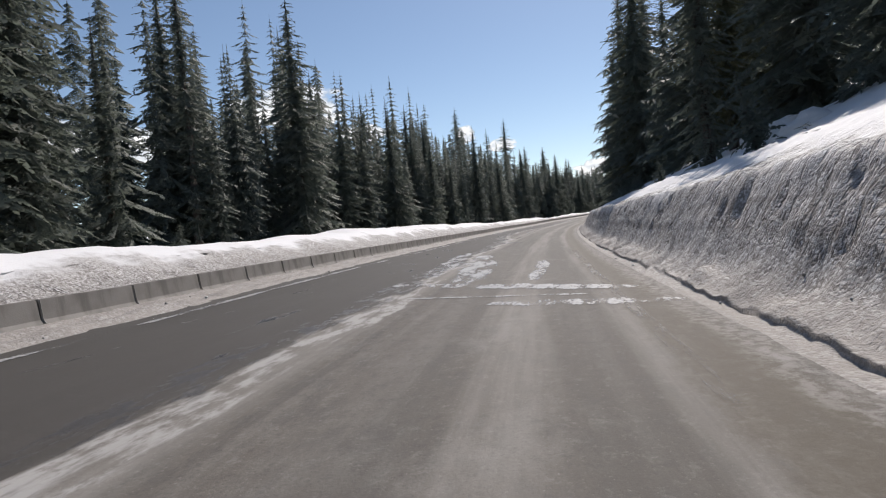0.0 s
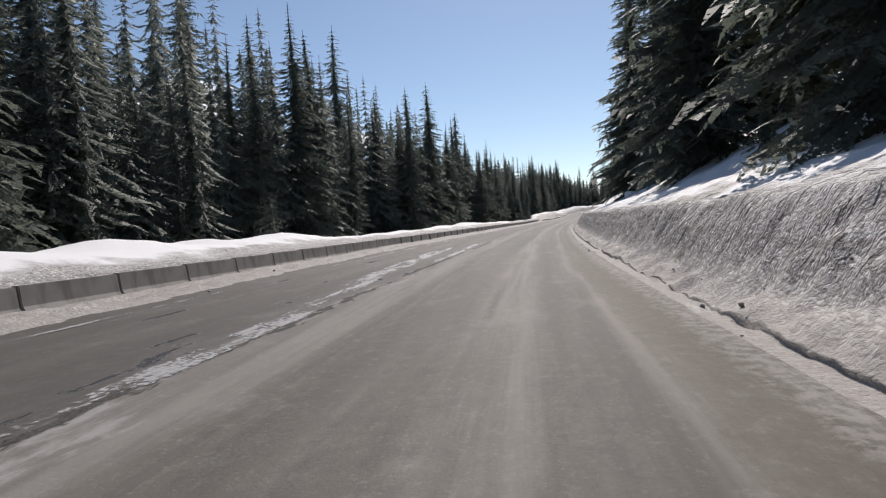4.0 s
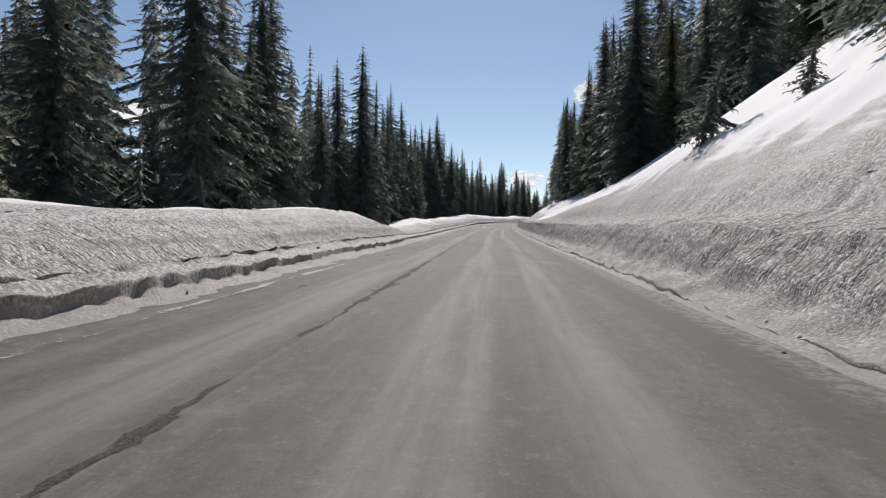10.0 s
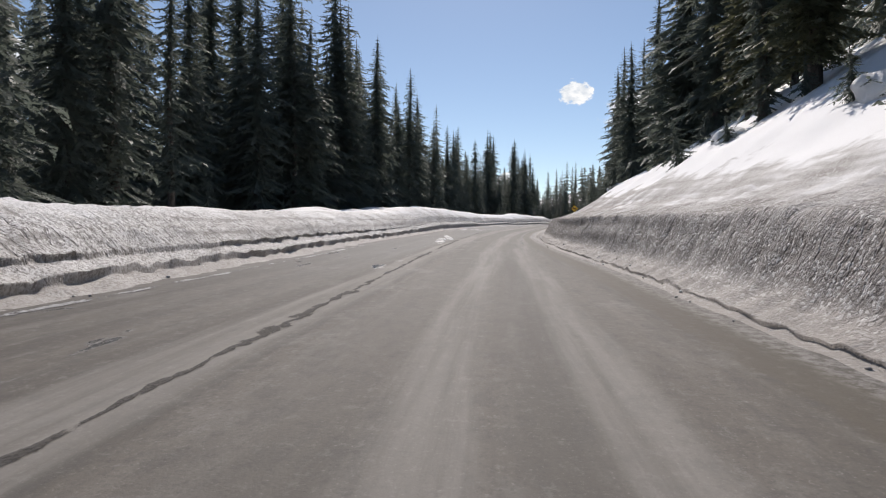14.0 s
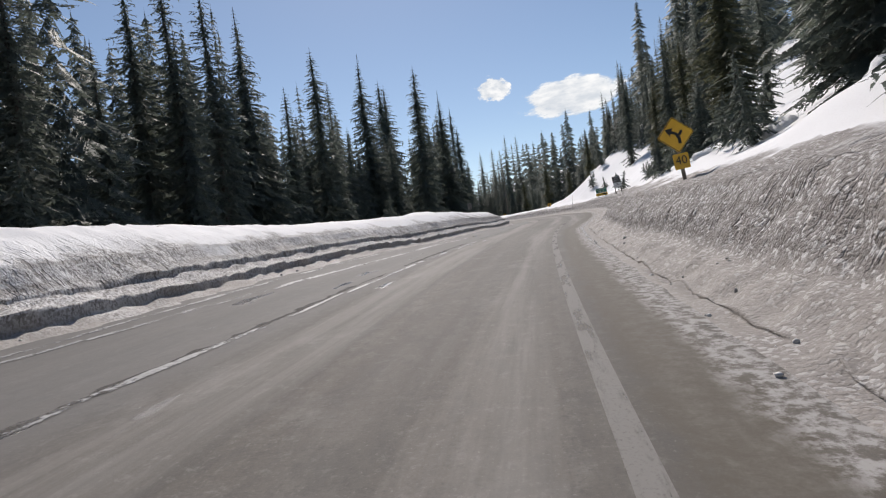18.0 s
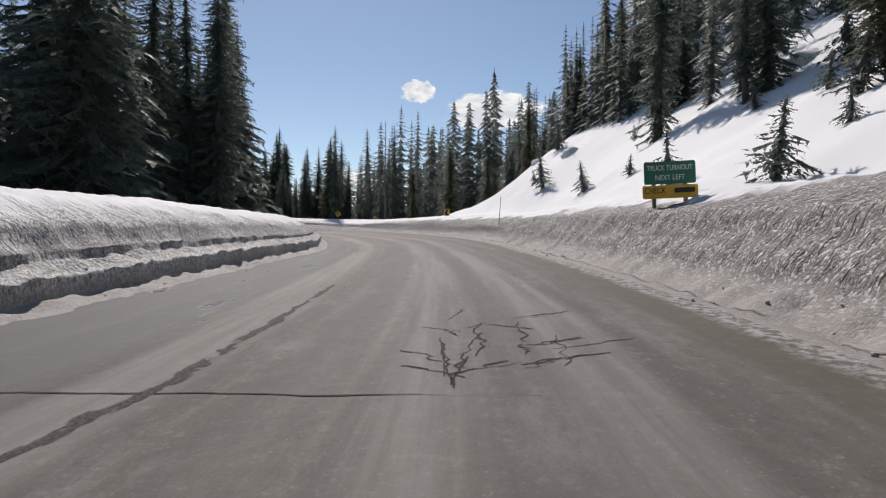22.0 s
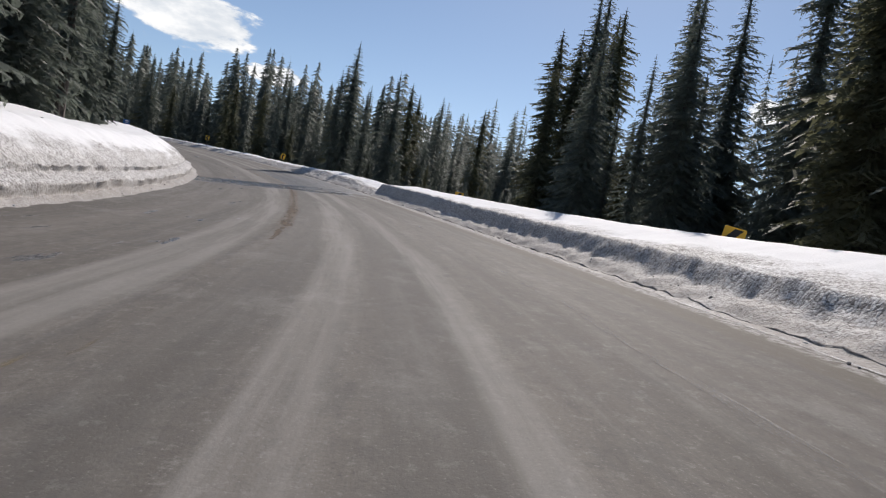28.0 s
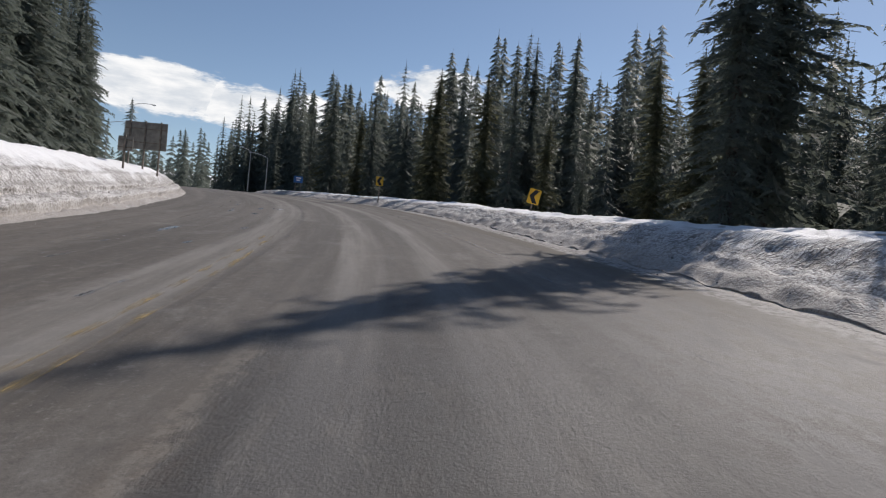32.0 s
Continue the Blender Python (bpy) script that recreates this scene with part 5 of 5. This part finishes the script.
ob, low = sign_at("notice_sign", 500.5, 5.6, 2.95, -4, "dark board lettered VISITOR CENTER above a white panel in snow", "road sign", -6)
part("plate", outline(bmesh.new(), rounded(0.72, 0.62, 0.04), 0.006, 0, 0.10), "sign_brown", ob)
lettering(ob, "VISITOR", 0.20, 0, 0.18, "sign_white", -0.008, 0.74)
lettering(ob, "CENTER", 0.20, 0, -0.04, "sign_white", -0.008, 0.78)
bars(ob, ((0, 0.345, 0.50, 0.04),), "sign_white")
part("lower_panel", outline(bmesh.new(), rounded(0.72, 0.45, 0.04), 0.006, 0, -0.45), "sign_white", ob)
bars(ob, ((0, -0.32, 0.20, 0.04), (0, -0.45, 0.34, 0.04)), "sign_brown")
for x in (-0.28, 0.28):
    post(ob, x, 0.35, low - 0.6)


def board_back(name, s, u, z, w, h, turn, label, legs, lean=0.0, material="plywood"):
    ob, low = sign_at(name, s, u, z, turn, label, "road sign", lean)
    part("board", outline(bmesh.new(), rounded(w, h, 0.02), 0.02), material, ob)
    for k in range(2 if h > 0.5 else 1):
        part("rail", box(bmesh.new(), w * 0.98, 0.04, 0.07, (0, -0.03, h * (0.25 - 0.5 * k)), 0.006), "timber", ob)
    for x in legs:
        bm = bmesh.new()
        box(bm, 0.09, 0.09, h / 2 + 0.05 - low + 0.6, (x, -0.07, (h / 2 + 0.05 + low - 0.6) / 2), 0.008)
        part("post", bm, "timber", ob)


board_back("sign_back", 310, -12.7, 2.0, 1.5, 1.0, 6, "large grey sign board seen from behind, over the berm", (-0.55, 0.6))
board_back("sign_back", 367, -12.6, 3.55, 0.45, 0.6, 4, "small grey sign seen from behind on a post", (0.0,))
board_back("sign_back", 345, -12.0, 2.2, 0.3, 0.45, 4, "small grey sign seen from behind on a post", (0.0,))
board_back("sign_back", 513, -10.5, 2.75, 0.5, 0.75, 10, "pale grey sign seen from behind on a post", (0.0,), -6)
board_back("sign_back", 700, -11.6, 3.2, 2.8, 1.8, -20, "wide grey sign board seen from behind above the snow berm", (-1.0, 0.0, 1.0))
board_back("sign_back", 692, -11.4, 2.3, 0.8, 0.8, -15, "grey sign seen from behind on the snow berm", (0.0,))


def chevron_sign(s, u, z, turn, lean=0.0, sunk=0.0):
    ob, low = sign_at("chevron_sign", s, u, z, turn, "yellow curve marker with a black chevron standing in snow", "road sign", lean, "chevrons round the curve")
    part("plate", outline(bmesh.new(), rounded(0.60, 0.75, 0.04), 0.006), "sign_yellow", ob)
    part("chevron", outline(bmesh.new(), [(0.22, 0.33), (-0.02, 0.33), (-0.24, 0.0), (-0.02, -0.33), (0.22, -0.33), (0.0, 0.0)], 0.003, -0.005), "sign_black", ob)
    post(ob, 0, 0.3, low - 0.5, 0.07)


for row in ((560.6, 8.4, 2.5, -16, 0), (588.4, 10.2, 1.95, -25, 25), (612.1, 10.4, 1.75, -28, 8), (636, 9.6, 1.6, -25, 5), (683.6, 8.9, 1.85, -30, 12), (703.4, 5.2, 2.3, -25, 0)):
    chevron_sign(*row)

ob, low = sign_at("runaway_lane_sign", 602.4, 10.6, 2.75, -25, "yellow diamond warning sign with black lettering behind the berm", "road sign", 10)
part("plate", outline(bmesh.new(), rounded(0.75, 0.75, 0.05, 45), 0.006), "sign_yellow", ob)
bars(ob, ((0, 0.2, 0.34, 0.09), (0, 0.04, 0.62, 0.09), (0, -0.12, 0.5, 0.09)), "sign_black")
post(ob, 0, 0.3, low - 0.5)

ob, low = sign_at("service_sign", 738, 7.0, 2.6, -20, "blue roadside sign with pale marks", "road sign")
part("plate", outline(bmesh.new(), rounded(1.2, 0.9, 0.05), 0.006), "sign_blue", ob)
bars(ob, ((0, 0.2, 0.7, 0.14), (0, -0.1, 0.5, 0.14)), "sign_white")
for x in (-0.35, 0.35):
    post(ob, x, 0.3, low - 0.5)

# a thin snow stake in the right bank
x, y, z = at(535.5, 5.05, -0.5)
ob = thing("snow_stake", pose(float(x), float(y), float(z), 0, 4, 0), "thin dark snow stake standing in the bank", "marker stake")
bm = bmesh.new()
bmesh.ops.create_cone(bm, cap_ends=True, segments=8, radius1=0.022, radius2=0.016, depth=2.3, matrix=Matrix.Translation((0, 0, 1.15)))
part("rod", bm, "sign_black", ob)
bm = bmesh.new()
bmesh.ops.create_cone(bm, cap_ends=True, segments=8, radius1=0.026, radius2=0.026, depth=0.18, matrix=Matrix.Translation((0, 0, 2.1)))
part("reflective_band", bm, "reflector", ob)


def street_lamp(s, u, z_top, side):
    x, y, g = at(s, u, -0.6)
    base = float(np.interp(s, _run, _fine[:, 2]))
    tall = base + z_top - float(g)
    ob = thing("street_lamp", pose(float(x), float(y), float(g), 0, 0, heading(s)), "tall galvanised street lamp with a curved arm", "street lamp", "street lamps at the summit")
    v, f = [], []
    tube(v, f, [(0, 0, tall * k / 6) for k in range(7)], [0.11 - 0.009 * k for k in range(7)], 10)
    from_lists("pole", v, f, "steel", ob, "", True)
    bm = bmesh.new()
    last = Vector((0, 0, tall - 0.05))
    for k in range(1, 7):
        q = Vector((side * 2.6 * k / 6, 0, tall - 0.05 + 0.5 * math.sin(k / 6 * 1.7)))
        d = q - last
        m = Matrix.Translation((last + q) / 2) @ d.to_track_quat("Z", "Y").to_matrix().to_4x4()
        bmesh.ops.create_cone(bm, cap_ends=True, segments=8, radius1=0.04, radius2=0.04, depth=d.length * 1.04, matrix=m)
        last = q
    part("arm", bm, "steel", ob)
    head = part("lamp_head", box(bmesh.new(), 0.62, 0.26, 0.14, last + Vector((side * 0.28, 0, -0.01)), 0.05), "steel", ob)
    part("diffuser", box(bmesh.new(), 0.40, 0.20, 0.05, last + Vector((side * 0.30, 0, -0.09)), 0.02), "lamp_glass", head)


street_lamp(762, -10.8, 11.4, 1)
street_lamp(757, -14.5, 7.6, 1)
street_lamp(764, 8.5, 7.6, -1)
street_lamp(756, 8.5, 6.2, -1)


# ---- cracks, joints and slush on the road ----
def strip(name, points, width, material, label, up=0.005, ragged=0.5, full=1.0):
    """A thin strip on the road through places given along and across."""
    path = []
    for (s_a, u_a), (s_b, u_b) in zip(points, points[1:]):
        n = max(2, int(math.hypot(s_b - s_a, u_b - u_a) / 0.15))
        path += [(s_a + (s_b - s_a) * k / n, u_a + (u_b - u_a) * k / n) for k in range(n)]
    path = np.array(path + [points[-1]])
    t = np.arange(len(path))
    d = np.gradient(path, axis=0)
    d = d / np.maximum(np.linalg.norm(d, axis=1), 1e-6)[:, None]
    side = np.stack([-d[:, 1], d[:, 0]], 1)
    seed = points[0][0]
    path = path + side * (octaves(t * 0.35, t * 0 + seed, 5, 3, 0.7) * 0.04 * ragged)[:, None]
    w = width * (0.65 + 0.5 * octaves(t * 0.3, t * 0 + seed + 7, 9, 3, 0.6)).clip(0.15, 2) if ragged else np.full(len(t), width)
    w = w * np.sin(np.pi * (t + 0.7) / (len(t) + 0.4)) ** 0.3
    f = np.linspace(-0.5, 0.5, 5)
    su = path[:, None] + side[:, None] * (w[:, None] * f)[..., None]
    p = at(su[..., 0], su[..., 1], up)
    mid = np.broadcast_to(full - np.abs(2 * f), su.shape[:2])
    ob = mesh_grid(name, p, MAT[material], np.concatenate([su, mid[..., None]], -1))
    tagged(ob, label, "road surface", kind="structure")


def jag(s_a, u_a, s_b, u_b, n, amount):
    r_ = random.Random(int(s_a * 10))
    return [(s_a + (s_b - s_a) * k / n + r_.uniform(-1, 1) * amount * 0.4, u_a + (u_b - u_a) * k / n + r_.uniform(-1, 1) * amount) for k in range(n + 1)]


CRACK = "dark jagged crack in the asphalt"
strip("road_crack", jag(189.6, -0.18, 196.0, -0.3, 36, 0.085), 0.032, "crack", CRACK)
strip("road_crack", jag(258.6, -0.16, 260.2, -0.2, 5, 0.04), 0.04, "crack", CRACK)
strip("road_crack", jag(257.6, 0.5, 259.6, 0.18, 9, 0.05), 0.022, "crack", CRACK)
strip("road_crack", jag(331.0, 1.2, 338, 0.95, 18, 0.09), 0.05, "crack", CRACK)
strip("road_crack", jag(423.0, 0.9, 424.0, -4.4, 14, 0.03), 0.035, "crack", "fine dark joint across the asphalt")
strip("road_crack", jag(369, 0.6, 369.8, -4.0, 14, 0.03), 0.035, "crack", "fine dark joint across the asphalt")
strip("road_crack", jag(505.7, -5.2, 505.1, 0.6, 18, 0.05), 0.032, "crack", "fine dark joint across the asphalt")
pick = random.Random(31)
for k in range(26):
    s_a, u_a = pick.uniform(505.3, 508.4), pick.uniform(-0.2, 1.0)
    along_, across_ = (pick.uniform(0.2, 0.5), pick.uniform(-0.9, 0.9)) if k % 3 else (pick.uniform(0.8, 1.6), pick.uniform(-0.2, 0.2))
    strip("road_crack", jag(s_a, u_a, s_a + along_, u_a + across_, 8, 0.05), pick.uniform(0.02, 0.045), "crack", CRACK)
SEAM = ((40, -2.6), (66, -2.75), (80, -3.4), (95, -3.7), (130, -3.3), (160, -3.0), (205, -2.6), (235, -2.6), (258, -2.1), (270, -2.05), (307, -2.2), (345, -2.3), (373, -2.5), (400, -3.0), (425, -3.8), (446, -4.2), (470, -3.9), (490, -3.45), (500, -2.9), (506, -2.4), (522, -2.45))
pick = random.Random(21)
a = 44.0
while a < 506:
    b = a + pick.uniform(6, 15)
    strip("road_seam", [(s_, float(keyed(s_, *SEAM)) + pick.uniform(-0.04, 0.04)) for s_ in np.arange(a, b, 1.5)], pick.uniform(0.26, 0.46), "seam", "dark worn seam between the lanes", 0.005, 1.0)
    a = b + pick.uniform(0.2, 1.6)
for points in (((610, -1.85), (616, -1.95), (623, -2.0), (628, -1.9)), ((628.6, -1.88), (633, -1.68), (638, -1.48), (642, -1.3))):
    strip("road_rut", points, 0.56, "rut", "brown crumbled rut along the middle of the road", 0.006, 1.0)
SLUSH = "thin patch of white slush on the road"
for s_a, u_a, s_b, u_b, w in ((10.2, 1.5, 13.5, -3.6, 0.55), (8.4, 1.9, 9.2, -0.9, 0.45), (12.5, -0.2, 18.5, 0.0, 0.3), (12.5, -1.7, 24, -2.4, 0.8), (15, -3.0, 27, -3.6, 0.6), (9.6, 0.9, 10.6, -2.5, 0.12),
                              (587.4, 3.6, 586.2, 0.6, 0.12), (589.9, 4.6, 589.4, 1.2, 0.10), (590.6, 0.8, 591.4, 0.75, 0.10), (590.8, 1.1, 591.6, 1.05, 0.10), (590.9, 1.45, 591.7, 1.4, 0.10), (590.3, -1.1, 590.9, -1.1, 0.12), (590.5, -0.7, 591.1, -0.7, 0.12), (590.6, -0.25, 591.2, -0.25, 0.12), (640.5, 5.0, 639.0, 2.2, 0.3),
                              (643.5, 5.0, 642.5, 1.6, 0.3), (637.5, 5.1, 637.4, 3.2, 0.25), (430, -3.8, 436, -6.8, 0.5), (434, -3.0, 437, -6.8, 0.4), (441, -0.6, 442, -3.4, 0.25), 
                              (405, -3.6, 415, -5.5, 0.4), (440, -7.7, 449, -7.2, 0.22), (449, -7.15, 462, -6.0, 0.26), (462, -6.0, 478, -5.6, 0.24), (436, -4.3, 452, -3.95, 0.12), (452, -3.9, 468, -3.5, 0.12), (428, -6.6, 436, -7.2, 0.4), (399, -3.6, 408, -4.6, 0.5), (112, -3.2, 130, -4.0, 0.35), (128, -4.2, 146, -4.8, 0.6), (134, -3.4, 150, -3.7, 0.3)):
    strip("slush_patch", jag(s_a, u_a, s_b, u_b, 8, 0.05), 2.2 * w, "slush", SLUSH, 0.010, 0)


def edge_ice(a, b, off, w, side):
    pts = [(s_, (float(left_edge(s_)) + off) if side < 0 else (float(right_edge(s_)) - off)) for s_ in np.arange(a, b, 2.0)]
    strip("edge_ice", pts, 2.0 * w, "slush", "crusted white ice along the road edge", 0.012, 0, 0.62)


for a, b in ((-15, 60), (62, 130), (135, 205), (250, 300), (318, 398), (425, 500)):
    edge_ice(a, b, 0.35, 0.5, -1)
for a, b in ((415, 440), (455, 480), (590, 646)):
    edge_ice(a, b, 0.10, 0.12, 1)


# ---- crumbs of snow and snow-laden hummocks ----
def clods():
    pick = random.Random(5)
    bm = bmesh.new()
    bmesh.ops.create_icosphere(bm, subdivisions=1, radius=1.0)
    ico = np.array([v.co[:] for v in bm.verts])
    tri = np.array([[v.index for v in f.verts] for f in bm.faces])
    bm.free()
    all_v, all_f, n = [], [], 0
    s_ = np.array([pick.uniform(-5, 715) for _ in range(3800)])
    side = np.array([pick.choice((-1, 1, 1)) for _ in s_])
    d = np.array([pick.triangular(-0.25, 1.1, 0.35) for _ in s_])
    u = np.where(side > 0, right_edge(s_) + d, left_edge(s_) - d)
    places = at(s_, u)
    for p in places:
        size = 0.012 + 0.03 * pick.random() ** 3
        wob = ico * np.array([[pick.uniform(0.6, 1.3) for _ in range(3)]]) * size * (1 + 0.35 * np.sin(ico[:, :1] * 7 + pick.random() * 6))
        all_v.append(wob + p + (0, 0, size * 0.3))
        all_f.append(tri + n)
        n += len(ico)
    v, f = np.concatenate(all_v), np.concatenate(all_f)
    me = bpy.data.meshes.new("clods")
    me.vertices.add(len(v)), me.loops.add(f.size), me.polygons.add(len(f))
    me.vertices.foreach_set("co", v.astype(np.float32).ravel())
    me.loops.foreach_set("vertex_index", f.astype(np.int32).ravel())
    me.polygons.foreach_set("loop_start", np.arange(0, f.size, 3, dtype=np.int32))
    me.update(calc_edges=True)
    me.materials.append(MAT["clod"])
    tagged(new("snow_crumbs", me), "scattered crumbs of dirty ice along the banks", "snow crumbs", kind="stuff")


def clod_material():
    m = Nodes("dirty_ice")
    per = m.node("ShaderNodeNewGeometry", None).outputs["Random Per Island"]
    return m.done(m.mix(per, (0.24, 0.22, 0.20), (0.66, 0.65, 0.63)), 0.7)


MAT["clod"] = clod_material()
clods()


def hummock(s, u, size, seed):
    x, y, z = at(s, u, -0.58 * size)
    ob = thing("snow_hummock", pose(float(x), float(y), float(z), 0, 0, seed * 40), "rounded snow hummock with twigs poking out", "snow hummock", "snow hummocks on the slope")
    bm = bmesh.new()
    bmesh.ops.create_icosphere(bm, subdivisions=3, radius=1.0)
    for v in bm.verts:
        n = noise.fractal(v.co * 1.3 + Vector((seed, 0, 0)), 1.0, 2.0, 4)
        v.co = Vector((v.co.x * 1.3, v.co.y, v.co.z * 0.8)) * size * (1 + 0.34 * n)
    for f in bm.faces:
        f.smooth = True
    part("snow_cap", bm, "snow", ob)
    v, f = [], []
    pick = random.Random(seed)
    for _ in range(12):
        a = pick.uniform(0, 6.3)
        spray(v, f, pick, (0.75 * size * math.cos(a), 0.75 * size * math.sin(a), pick.uniform(0.0, 0.6) * size), a, pick.uniform(0.5, 1.1) * size, pick.uniform(-0.4, 0.5), 0.2 * size)
    tagged(from_lists("twigs", v, f, "fir", ob), kind="stuff")


for k, (a, u, size) in enumerate(((20, 8.6, 1.1), (24, 9.6, 0.8), (100, 10.5, 1.0), (104, 11.5, 1.3), (167, 7.4, 0.8), (172, 8.3, 0.7), (221, 9.2, 0.7), (232, 9.6, 0.8), (381, 10.2, 1.3), (386, 11.2, 1.0), (396, 10.4, 0.9),
                                  (447, 7.2, 0.8), (452, 7.8, 1.0), (468, 7.0, 0.6), (476, 7.4, 0.8), (424, 9.0, 0.9), (431, 9.6, 0.7), (438, 8.6, 0.9), (457, 8.8, 0.7), (463, 8.4, 0.8), (472, 9.2, 0.9), (480, 9.6, 0.7), (497, 11.0, 0.8), (515, 17.5, 0.9), (522, 20, 1.0), (530, 20.5, 0.9), (484, 8.3, 1.0), (492, 10.0, 0.9), (566, 19.5, 1.0), (558, 17.8, 0.8), (550, 17.0, 0.9))):
    hummock(a, u, size, k + 1)
